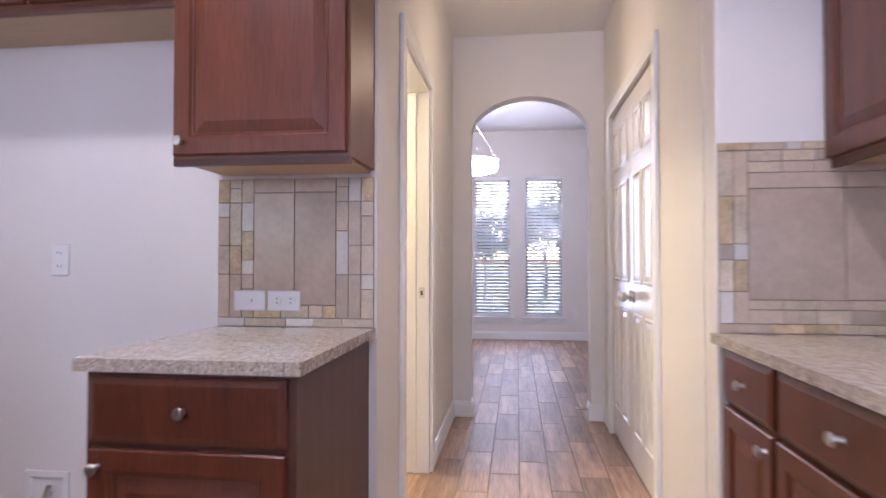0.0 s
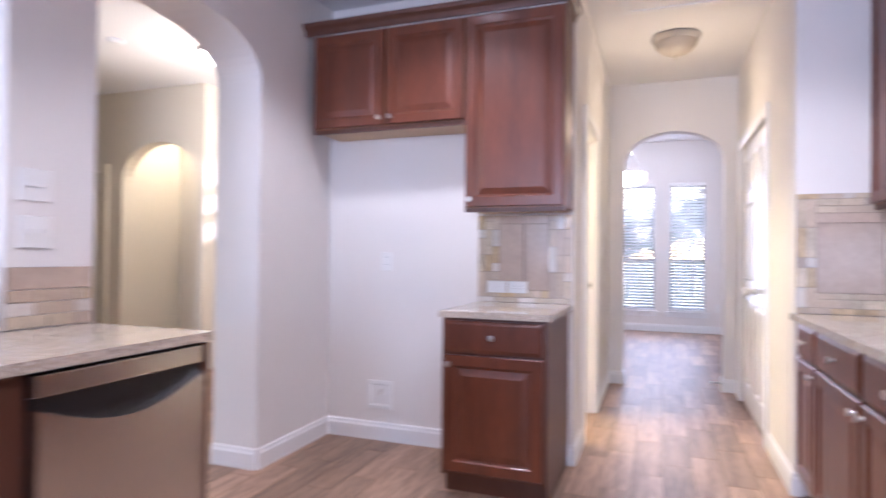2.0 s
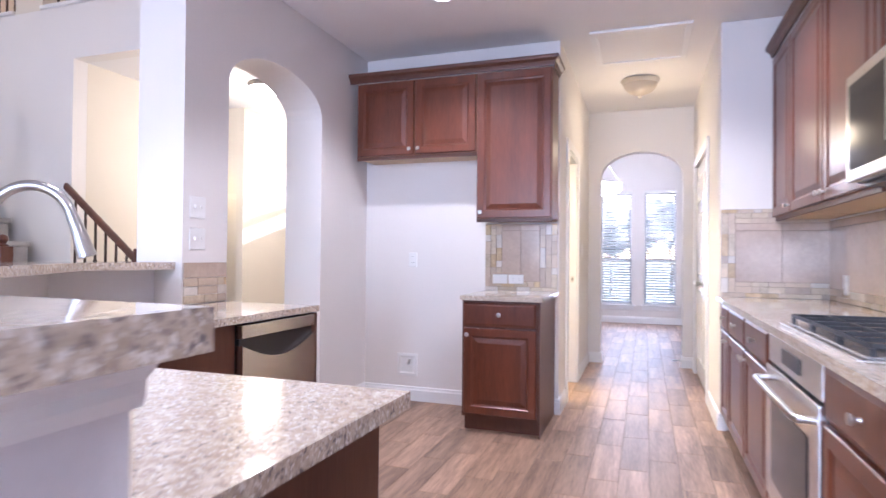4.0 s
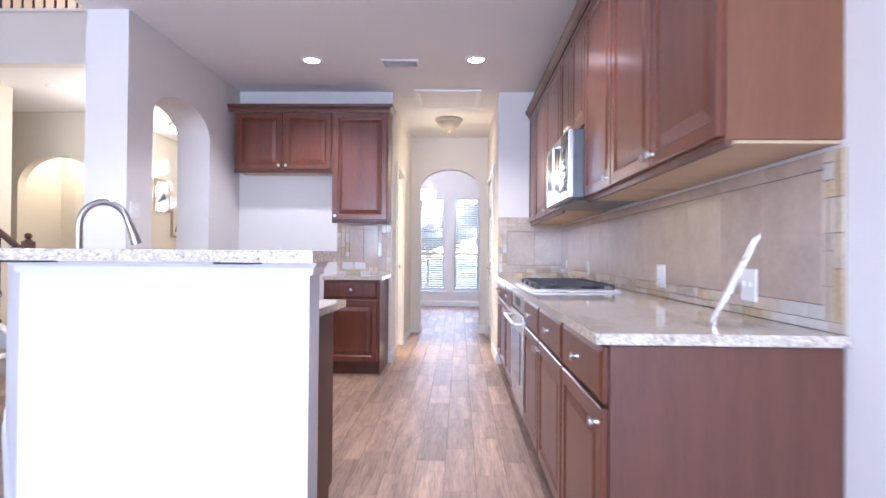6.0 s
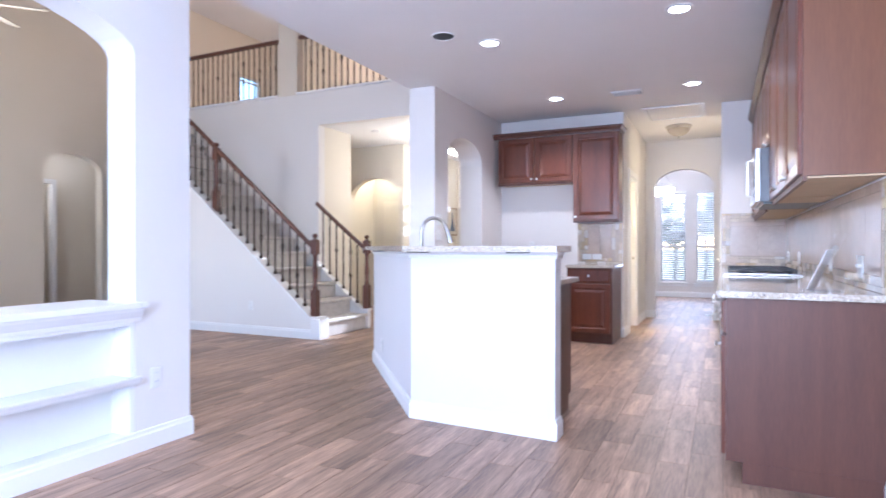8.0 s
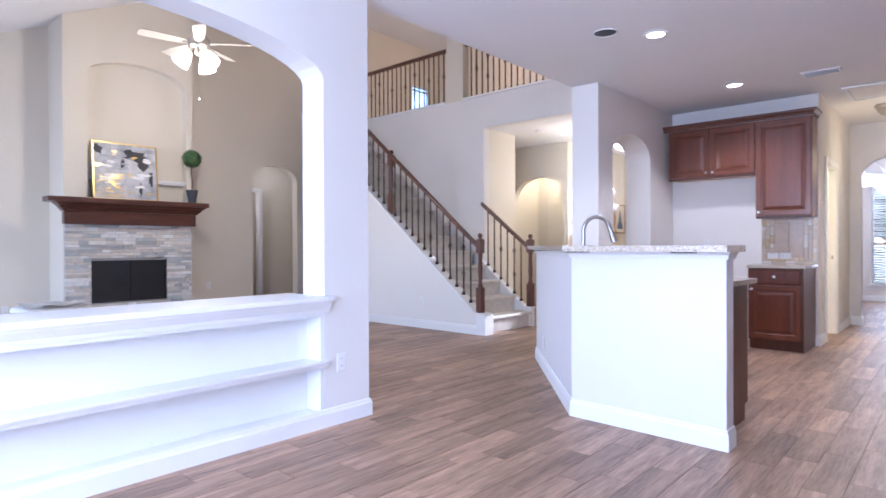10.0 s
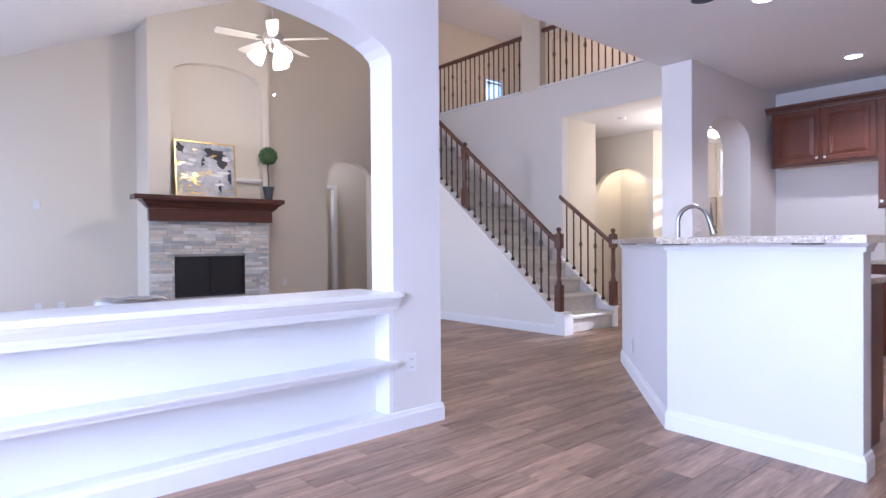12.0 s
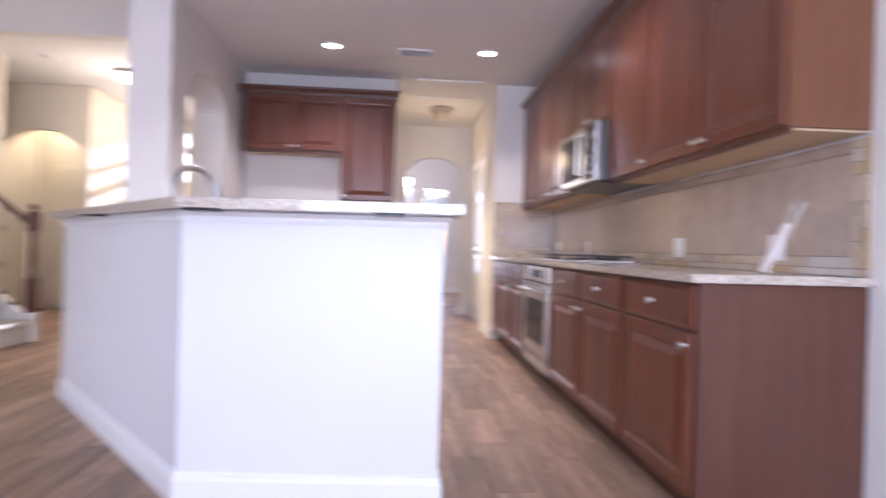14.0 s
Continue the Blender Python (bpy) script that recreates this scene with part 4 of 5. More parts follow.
part("casing", boxes((-4.80, -4.723, 4.575, 4.599, 0, 2.0), (-4.723, -4.022, 4.575, 4.599, 1.925, 2.0)), CREAM, t)

# ---- half wall with shelves ----
t = thing("shelf_wall", (-1.9, -4.0, 0), "white painted half wall with built-in open shelves", "shelves")
Y0, Y1 = -5.15, -2.90
part("back", boxes((-2.19, -1.985, Y0, Y1, 0, 0.79)), TRIM, t)
part("upright", boxes((-1.984, HX1 - 0.002, Y1 - 0.03, Y1 - 0.001, 0.10, 0.79)), TRIM, t)
part("bottom_board", boxes((-1.984, HX1, Y0, Y1 - 0.0305, 0.0, 0.10)), TRIM, t)
s = part("shelf", boxes((-1.984, HX1 + 0.004, Y0, Y1 - 0.0305, 0.385, 0.42)), TRIM, t)
NOSE = [(0, 0), (0.012, 0), (0.016, 0.014), (0.02, 0.016), (0.03, 0.034), (0.03, 0.044), (0, 0.044)]
part("nosing", sweep_profile(NOSE, [(HX1 + 0.004, Y1 + 0.02, 0.376), (HX1 + 0.004, Y0, 0.376)][::-1]), TRIM, s)
part("fascia", boxes((HX1 - 0.02, HX1 + 0.003, Y0, Y1 - 0.0305, 0.70, 0.79)), TRIM, t)
part("top_moulding", sweep_profile([(0, 0), (0.01, 0), (0.014, 0.02), (0.02, 0.03), (0.034, 0.055), (0.038, 0.07), (0, 0.07)], [(HX1 + 0.003, Y0, 0.722), (HX1 + 0.003, Y1 + 0.03, 0.722)]), TRIM, t)
part("cap", boxes((-2.22, HX1 + 0.055, Y0, Y1 - 0.001, 0.7925, 0.825), (HX1 + 0.001, HX1 + 0.055, Y1 - 0.001, Y1 + 0.045, 0.7925, 0.825)), TRIM, t, bevel=0.005)


def door_stop(tail, tip, label):
    """A spring stop from the skirting at tail out to its tip."""
    a, b = Vector(tail), Vector(tip)
    t = thing("door_stop", tail, label, "door stop", "door stops")
    part("mount", tube([a, a.lerp(b, 0.12)], 0.012, 10), NICKEL, t)
    part("spring", tube([a.lerp(b, 0.12), a.lerp(b, 0.8)], 0.007, 10), NICKEL, t)
    part("tip", tube([a.lerp(b, 0.8), b], 0.011, 10), PLASTIC, t, "white rubber tip")


door_stop((-1.825, -4.53, 0.075), (-1.755, -4.53, 0.075), "small metal door stop on the baseboard below the shelves")
door_stop((0.929, 4.93, 0.065), (0.845, 4.92, 0.065), "small metal door stop on the baseboard of the hall arch")

# ---- fireplace ----
CX, CY0, CY1 = -7.4, -2.80, -1.13
NY0, NY1 = -2.52, -1.22
bm = boxes((-8.0, CX, CY0, NY0, 1.45, 5.0), (-8.0, CX, NY1, CY1, 1.45, 5.0), (-8.0, CX - 0.12, NY0, NY1, 1.45, 5.0), (-8.0, CX - 0.02, CY0, CY1, 0, 1.449))
arch(bm, "x", CX - 0.12, CX, NY0, NY1, 3.42, 3.66, 5.0)
setting("wall_chimney", bm, WALL_LAMPLIT, "beige painted chimney breast with a shallow arched niche")
t = thing("fireplace", (CX, -1.96, 0), "fireplace faced with stacked pale stone around a black firebox", "fireplace")
part("backing", boxes((CX - 0.019, CX - 0.004, CY0 + 0.01, -2.49, 0, 1.44), (CX - 0.019, CX - 0.004, -1.52, CY1 - 0.03, 0, 1.44), (CX - 0.019, CX - 0.004, -2.49, -1.52, 0.955, 1.44), (CX - 0.019, CX - 0.004, -2.49, -1.52, 0.0, 0.40)), mat("stone_mortar", (0.35, 0.33, 0.31), 0.9), t)
f = part("firebox", boxes((CX - 0.0185, CX - 0.006, -2.488, -1.522, 0.402, 0.953)), BLACK, t, "black glass firebox doors")
part("frame", boxes((CX - 0.0055, CX + 0.012, -2.49, -1.52, 0.935, 0.955), (CX - 0.0055, CX + 0.012, -2.49, -1.52, 0.40, 0.42), (CX - 0.0055, CX + 0.012, -2.49, -2.47, 0.42, 0.935), (CX - 0.0055, CX + 0.012, -1.54, -1.52, 0.42, 0.935), (CX - 0.0055, CX + 0.008, -2.01, -1.995, 0.42, 0.935)), BLACK, f)
rng = random.Random(4)
stones = [mat("ledger_stone_" + n, c, 0.8, vary=0.16, scale=9, fine=70, bump=0.006, spread=0.12) for n, c in (("cream", (0.62, 0.58, 0.52)), ("grey", (0.42, 0.42, 0.42)), ("white", (0.70, 0.69, 0.67)), ("tan", (0.56, 0.51, 0.45)), ("slate", (0.43, 0.45, 0.45)))]
STONE = {}
z = 0.0
while z < 1.43:
    h = rng.choice((0.032, 0.042, 0.052))
    h = min(h, 1.44 - z)
    y = CY0 + 0.01
    while y < CY1 - 0.035:
        w = min(rng.choice((0.11, 0.16, 0.21, 0.27)), CY1 - 0.03 - y)
        if z + h > 0.405 and z < 0.95 and y + w > -2.49 and y < -1.52:
            if y < -2.51:
                w = -2.492 - y
            elif y >= -2.495 and y < -1.53:
                y = -1.518
                continue
        if w > 0.02:
            d = rng.choice((0.008, 0.014, 0.02, 0.026))
            k = (round(w, 2), round(h, 3), d, rng.choice((0, 0, 1, 2, 2, 3, 4)))
            if k not in STONE:
                me = bpy.data.meshes.new("stone")
                bb = boxes((0, d, 0.001, k[0] - 0.002, 0.001, h - 0.002))
                bb.to_mesh(me)
                bb.free()
                me.materials.append(stones[k[3]])
                STONE[k] = me
            o = new("stone", STONE[k])
            o.parent = t
            o.location = Vector((CX - 0.0035, y, z)) - BASES[t.name]
        y += w
    z += h
t = thing("mantelpiece", (CX, -1.98, 1.43), "dark cherry wooden mantelpiece with stepped mouldings", "mantel")
MAHOGANY = mat("dark_mantel_wood", (0.10, 0.034, 0.020), 0.35, scale=3, fine=30, bump=0.0006, stretch=(6, 0.7, 6), dark=(0.055, 0.019, 0.012), coat=0.2)
part("frieze", boxes((CX + 0.001, CX + 0.10, CY0 - 0.02, CY1 + 0.0, 1.435, 1.60)), MAHOGANY, t, bevel=0.004)
MP = [(0, 0), (0.02, 0), (0.025, 0.02), (0.05, 0.035), (0.06, 0.06), (0.10, 0.09), (0.11, 0.105), (0, 0.105)]
part("moulding", sweep_profile(MP, [(CX + 0.003, CY1 + 0.002, 1.601), (CX + 0.10, CY1 + 0.002, 1.601), (CX + 0.10, CY0 - 0.022, 1.601), (CX + 0.003, CY0 - 0.022, 1.601)][::-1]), MAHOGANY, t)
part("shelf_board", boxes((CX + 0.001, CX + 0.25, -3.03, -1.0, 1.707, 1.77)), MAHOGANY, t, bevel=0.006)
t = thing("wall_ledge", (CX - 0.1, -1.9, 2.05), "narrow white moulded ledge inside the niche", "ledge")
part("board", boxes((CX - 0.119, CX - 0.04, NY0 + 0.01, NY1 - 0.01, 2.03, 2.05)), TRIM, t)
part("lip", boxes((CX - 0.119, CX - 0.02, NY0 + 0.01, NY1 - 0.01, 2.051, 2.085)), TRIM, t)

# abstract picture leaning in the niche
t = thing("painting", (-7.3, -2.08, 1.771), "abstract grey, black and gold painting in a thin gold frame", "painting")
GOLD = mat("gold_leaf", (0.75, 0.52, 0.16), 0.3, 1.0, vary=0.15, scale=20, bump=0.001)
tilt = pose(-7.28, 0, 1.772, 0, -5, 0)


def tilted(bm):
    bmesh.ops.transform(bm, matrix=tilt, verts=bm.verts)
    return bm


part("canvas", tilted(boxes((-0.02, 0.0, -2.48, -1.69, 0.012, 0.75))), mat("grey_wash_canvas", (0.62, 0.62, 0.64), 0.8, vary=0.35, scale=3.2, fine=14, bump=0.001, dark=(0.30, 0.31, 0.34)), t)
part("frame", tilted(boxes((-0.025, 0.012, -2.495, -2.481, 0, 0.765), (-0.025, 0.012, -1.689, -1.675, 0, 0.765), (-0.025, 0.012, -2.481, -1.689, 0, 0.011), (-0.025, 0.012, -2.481, -1.689, 0.751, 0.765))), GOLD, t, "thin gold frame")
rng = random.Random(11)


def dab(material, y, z, w, h, out, seed):
    r = random.Random(seed)
    n = 14
    pts = [(y + w * (0.5 + 0.5 * r.random()) * math.cos(2 * math.pi * k / n), z + h * (0.45 + 0.55 * r.random()) * math.sin(2 * math.pi * k / n)) for k in range(n)]
    part("brush_stroke", tilted(prism(pts, "x", 0.0005, out)), material, t)


INK = mat("black_paint", (0.03, 0.03, 0.035), 0.6, vary=0.3, bump=0.001)
WHT = mat("white_paint_strokes", (0.80, 0.80, 0.80), 0.7, vary=0.08, bump=0.002)
for i, (y, z, w, h) in enumerate(((-1.95, 0.60, 0.20, 0.10), (-1.86, 0.52, 0.10, 0.13), (-2.05, 0.66, 0.08, 0.06), (-1.76, 0.30, 0.04, 0.14), (-2.42, 0.66, 0.07, 0.10), (-1.90, 0.16, 0.03, 0.12), (-2.12, 0.48, 0.03, 0.10))):
    dab(INK, y, z, w, h, 0.002, 40 + i)
GREY = mat("grey_paint_strokes", (0.36, 0.37, 0.40), 0.7, vary=0.25, bump=0.002)
for i in range(10):
    dab(GREY, rng.uniform(-2.40, -1.78), rng.uniform(0.06, 0.70), rng.uniform(0.04, 0.12), rng.uniform(0.012, 0.035), 0.0022, 200 + i)
for i in range(12):
    dab(WHT, rng.uniform(-2.38, -1.80), rng.uniform(0.08, 0.66), rng.uniform(0.05, 0.13), rng.uniform(0.015, 0.045), 0.0027, 60 + i)
for i in range(64):
    if i < 44:
        y, z = rng.gauss(-2.26, 0.09), rng.uniform(0.04, 0.34)
    else:
        y, z = rng.choice(((-2.44, 0.46), (-2.22, 0.62), (-1.98, 0.56), (-1.78, 0.47), (-1.80, 0.10), (-2.05, 0.33)))
        y, z = y + rng.uniform(-0.04, 0.04), z + rng.uniform(-0.03, 0.03)
    y = min(max(y, -2.44), -1.74)
    dab(GOLD, y, z, rng.uniform(0.015, 0.05), rng.uniform(0.004, 0.013), 0.0036, 80 + i)

# topiary
t = thing("topiary", (-7.27, -1.2, 1.771), "small ball topiary in a dark tapered pot on the mantel", "plant")
part("pot", lathe([(0, 0.0), (0.055, 0.0), (0.085, 0.16), (0.09, 0.19), (0.075, 0.19), (0.07, 0.17), (0, 0.17)], (-7.27, -1.2, 1.771), 8), mat("dark_pot", (0.035, 0.04, 0.05), 0.5), t)
part("stem", tube([(-7.27, -1.2, 1.94), (-7.265, -1.195, 2.08), (-7.275, -1.205, 2.22), (-7.27, -1.2, 2.34)], 0.011, 8), mat("brown_stem", (0.12, 0.08, 0.05), 0.8), t, smooth=True)
LEAF = mat("box_leaves", (0.06, 0.12, 0.035), 0.6, vary=0.4, scale=30, spread=0.35, bump=0.0)
verts, faces = [], []
rng = random.Random(5)
for i in range(1500):
    v = Vector((rng.gauss(0, 1), rng.gauss(0, 1), rng.gauss(0, 1))).normalized()
    c = Vector((-7.27, -1.2, 2.42)) + v * (0.118 + rng.uniform(-0.018, 0.014))
    a = v.orthogonal().normalized()
    a.rotate(Matrix.Rotation(rng.uniform(0, 6.28), 3, v))
    b = v.cross(a)
    n = (v * 0.6 + a * rng.uniform(-1, 1)).normalized() * 0.012
    k = len(verts)
    verts += [c - a * 0.013, c + b * 0.008 + n * 0.4, c + a * 0.013 + n, c - b * 0.008 + n * 0.4]
    faces.append((k, k + 1, k + 2, k + 3))
me = bpy.data.meshes.new("leaves")
me.from_pydata([x - BASES[t.name] for x in verts], [], faces)
me.materials.append(LEAF)
o = new("leaves", me)
o.parent = t
part("core", lathe([(0, -0.105), (0.06, -0.086), (0.1, -0.03), (0.1, 0.03), (0.06, 0.086), (0, 0.105)], (-7.27, -1.2, 2.42), 16), LEAF, t)

# ceiling fan
BLADE = mat("cream_fan_blade", (0.46, 0.42, 0.36), 0.45, vary=0.05, stretch=(1, 1, 1), bump=0.0003)
FX, FYY, FZ = -5.6, -1.88, 3.52
t = thing("ceiling_fan", (FX, FYY, FZ), "white five-blade ceiling fan with lit glass shades", "fan")
part("downrod", tube([(FX, FYY, FZ + 0.12), (FX, FYY, 4.52)], 0.013, 10), NICKEL, t)
part("canopy", lathe([(0.03, 4.42), (0.06, 4.45), (0.075, 4.53), (0, 4.53)], (FX, FYY, 0), 20), NICKEL, t, smooth=True)
part("motor", lathe([(0, -0.05), (0.09, -0.05), (0.12, -0.02), (0.125, 0.05), (0.10, 0.09), (0.04, 0.12), (0, 0.12)], (FX, FYY, FZ), 28), NICKEL, t, smooth=True)
for i in range(5):
    bm = prism([(0.14, -0.035), (0.20, -0.055), (0.45, -0.07), (0.64, -0.068), (0.66, -0.05), (0.66, 0.05), (0.64, 0.068), (0.45, 0.07), (0.20, 0.055), (0.14, 0.035)], "z", -0.004, 0.004)
    bmesh.ops.transform(bm, matrix=pose(FX, FYY, FZ + 0.015, 0, 0, i * 72 + 46) @ pose(0, 0, 0, 12), verts=bm.verts)
    b = part("blade", bm, BLADE, t)
    bm = boxes((0.08, 0.2, -0.02, 0.02, -0.012, -0.006))
    bmesh.ops.transform(bm, matrix=pose(FX, FYY, FZ + 0.015, 0, 0, i * 72 + 46), verts=bm.verts)
    part("blade_iron", bm, NICKEL, b)
part("light_kit", lathe([(0, -0.13), (0.04, -0.125), (0.055, -0.09), (0.05, -0.051), (0, -0.051)], (FX, FYY, FZ), 18), NICKEL, t, smooth=True)
SHADE = glow("lit_fan_shade", (1.0, 0.85, 0.58), 2.6)
for i in range(3):
    m = pose(FX, FYY, FZ - 0.10, 0, 0, i * 120 + 10) @ pose(0.11, 0, 0, 0, -36, 0)
    part("shade", lathe([(0.03, 0), (0.055, -0.035), (0.08, -0.10), (0.10, -0.18), (0.0, -0.155)], (0, 0, 0), 16, m=m), SHADE, t, "glowing bell glass shade", smooth=True)
part("pull_chain", tube([(FX, FYY, FZ - 0.13), (FX, FYY, FZ - 0.62)], 0.003, 6), NICKEL, t)
part("pull_bead", lathe([(0, -0.02), (0.012, -0.01), (0.012, 0.01), (0, 0.02)], (FX, FYY, FZ - 0.63), 10), TRIM, t)

# living room, behind the half wall
t = thing("ottoman", (-5.0, -3.55, 0), "low cream upholstered ottoman with a rumpled white throw", "ottoman")
part("base", boxes((-5.25, -4.75, -3.80, -3.30, 0.07, 0.46)), mat("cream_upholstery", (0.66, 0.62, 0.57), 0.9, vary=0.05, scale=8, fine=200, bump=0.002), t, bevel=0.03, segs=3, smooth=True)
part("cushion", boxes((-5.27, -4.73, -3.82, -3.28, 0.461, 0.60)), mat("cream_cushion", (0.70, 0.67, 0.63), 0.9, vary=0.05, scale=8, fine=200, bump=0.002), t, bevel=0.05, segs=4, smooth=True)
for x, y in ((-5.2, -3.75), (-4.8, -3.75), (-5.2, -3.35), (-4.8, -3.35)):
    part("foot", lathe([(0.0, 0.0), (0.018, 0.0), (0.026, 0.069), (0.0, 0.069)], (x, y, 0), 10), BLACK, t)
bm = bmesh.new()
rows = [[bm.verts.new((-5.22 + 0.44 * i / 14, -3.79 + 0.48 * j / 14, 0.625 + 0.010 * math.sin(i * 0.7 + j * 0.3) * math.cos(j * 0.6) + 0.006 * math.sin(j * 0.9 + i * 0.3))) for j in range(15)] for i in range(15)]
for a, b in zip(rows, rows[1:]):
    for k in range(14):
        bm.faces.new((a[k], a[k + 1], b[k + 1], b[k]))
bmesh.ops.solidify(bm, geom=bm.faces[:], thickness=0.018)
part("throw", bm, mat("white_throw", (0.78, 0.76, 0.74), 0.95, vary=0.05, scale=10, fine=160, bump=0.004), t, "rumpled white throw", smooth=True)
t = thing("door_passage", (-8.6, 0.5, 0), "white painted door casing in the passage beyond the arch", "casing")
part("casing", boxes((-8.60, -8.50, 0.21, 0.28, 0, 2.2), (-8.60, -8.50, 0.62, 0.69, 0, 2.2), (-8.60, -8.50, 0.28, 0.62, 2.13, 2.2)), TRIM, t)

# ---- stairs ----
CARPET = mat("beige_carpet", (0.60, 0.56, 0.50), 0.95, vary=0.12, scale=14, fine=260, bump=0.006)
RISE, RUN, SX = 0.2125, 0.2565, -3.40
SY0, SY1 = 0.83, 1.80
t = thing("staircase", (-5.2, 1.3, 0), "carpeted staircase climbing to the loft between white stringers", "stairs")
for i in range(15):
    x1, z1s = SX - i * RUN, (i + 1) * RISE
    bm = boxes((x1 - RUN - 0.02, x1, SY0, SY1, max(0, z1s - RISE - 0.05), z1s - 0.045))
    box(bm, x1 - RUN - 0.02, x1 + 0.028, SY0, SY1, z1s - 0.045, z1s)
    part("step", bm, CARPET, t, bevel=0.014, segs=3, smooth=True)
K = RISE / RUN


def stringer(y0, y1, x_end, low):
    x0 = -3.37
    return prism([(x0, 0.0), (x0, 0.25), (x0 - 0.12, 0.25), (x_end, 0.25 + K * (x0 - 0.12 - x_end)), (x_end, low)], "y", y0, y1)


setting("wall_stair_stringer", stringer(0.70, 0.829, -7.25, 0), WALL, "painted triangular wall under the stairs")
setting("stair_kerb", stringer(1.801, 1.879, -4.27, 0.0), TRIM, "white painted kerb beside the lower stairs")
XE = -7.25
zc = lambda x: 0.25 + K * max(0, (-3.49 - x))
setting("stair_cap", prism([(-3.35, 0.251), (-3.35, 0.275), (-3.49, 0.275), (XE, zc(XE) + 0.03), (XE, zc(XE) + 0.002), (-3.49, 0.251)], "y", 0.685, 0.845), TRIM, "white cap board on the stair wall")
setting("stair_cap", prism([(-3.35, 0.251), (-3.35, 0.275), (-3.49, 0.275), (-4.27, zc(-4.27) + 0.03), (-4.27, zc(-4.27) + 0.002), (-3.49, 0.251)], "y", 1.79, 1.879), TRIM, "white cap board on the stair kerb")
bm = boxes((-3.47, -3.33, 0.675, 0.855, 0.0, 0.248))
setting("stair_plinth", bm, TRIM, "white boxed plinth at the foot of the stair wall", bevel=0.006)
skirting([(-7.25, 0.70, 0), (-3.475, 0.70, 0)])

NEWEL = [(0.0, 0.0), (0.036, 0.0), (0.036, 0.01), (0.03, 0.02), (0.034, 0.035), (0.022, 0.06), (0.026, 0.10), (0.032, 0.20), (0.024, 0.36), (0.03, 0.375), (0.024, 0.39), (0.028, 0.42), (0.034, 0.44), (0.034, 0.45), (0, 0.45)]
WOODRAIL = mat("dark_cherry_rail", (0.13, 0.044, 0.024), 0.35, scale=4, fine=40, bump=0.0005, dark=(0.07, 0.024, 0.014), coat=0.2)


def newel(x, y, z, label, tall=1.0):
    t = thing("newel_post", (x, y, z), label, "post", "stair posts")
    part("lower_block", boxes((x - 0.042, x + 0.042, y - 0.042, y + 0.042, z, z + 0.33 * tall)), WOODRAIL, t, bevel=0.004)
    part("turning", lathe([(r, h * 1.0 * tall) for r, h in NEWEL], (x, y, z + 0.33 * tall), 18), WOODRAIL, t, smooth=True)
    part("upper_block", boxes((x - 0.042, x + 0.042, y - 0.042, y + 0.042, z + 0.78 * tall, z + 0.96 * tall)), WOODRAIL, t, bevel=0.004)
    part("finial", lathe([(0.03, 0), (0.036, 0.008), (0.018, 0.02), (0.034, 0.045), (0.03, 0.065), (0.014, 0.078), (0, 0.08)], (x, y, z + 0.96 * tall), 16), WOODRAIL, t, smooth=True)


def baluster(height, baskets, square=0.0075):
    bm = boxes((-square, square, -square, square, 0.0, height))
    lathe([(0.018, 0.0), (0.025, 0.004), (0.026, 0.022), (0.018, 0.036), (0.011, 0.05)], (0, 0, 0), 8, bm)
    for c in baskets:
        for k in range(4):
            tube([(0.024 * math.sin(math.pi * i / 6) * math.cos(k * math.pi / 2 + i * 0.35), 0.024 * math.sin(math.pi * i / 6) * math.sin(k * math.pi / 2 + i * 0.35), c - 0.045 + 0.09 * i / 6) for i in range(7)], 0.0042, 5, bm)
        for e in (-0.05, 0.05):
            lathe([(0.007, -0.006), (0.011, 0), (0.007, 0.006)], (0, 0, c + e), 8, bm)
    me = bpy.data.meshes.new("baluster")
    bm.to_mesh(me)
    bm.free()
    me.materials.append(IRON_BROWN)
    return me


IRON_BROWN = mat("oil_rubbed_bronze_iron", (0.06, 0.042, 0.035), 0.4, 0.7, vary=0.2, bump=0.0)
H = 0.815
KINDS = [baluster(H, b) for b in ((), (0.45,), (), (0.28, 0.62))]
KINDS_LOFT = [baluster(0.82, b) for b in ((), (0.44,), (), (0.28, 0.60))]


def railing(y, x_from, x_to, gap, label):
    t = thing("stair_railing", (x_from, y, 0.3), label, "railing", "stair railings")
    za, zb = zc(x_from) + 0.03 + H, zc(x_to) + 0.03 + H
    prof = [(-0.03, 0), (0.03, 0), (0.034, 0.02), (0.028, 0.045), (0.012, 0.058), (-0.012, 0.058), (-0.028, 0.045), (-0.034, 0.02)]
    bm = bmesh.new()
    ra = [bm.verts.new((x_from, y + a, za + b - 0.005)) for a, b in prof]
    rb = [bm.verts.new((x_to, y + a, zb + b - 0.005)) for a, b in prof]
    for k in range(8):
        bm.faces.new((ra[k], ra[(k + 1) % 8], rb[(k + 1) % 8], rb[k]))
    bm.faces.new(ra)
    bm.faces.new(rb[::-1])
    part("handrail", bm, WOODRAIL, t, "dark cherry wooden handrail", smooth=True)
    x, i = x_from - gap, 0
    while x > x_to + 0.03:
        o = new("baluster", KINDS[(0, 3, 0, 1, 0, 0, 3, 0, 1)[i % 9]])
        o.parent = t
        o.location = Vector((x, y, zc(x) + 0.028)) - BASES[t.name]
        x -= gap
        i += 1


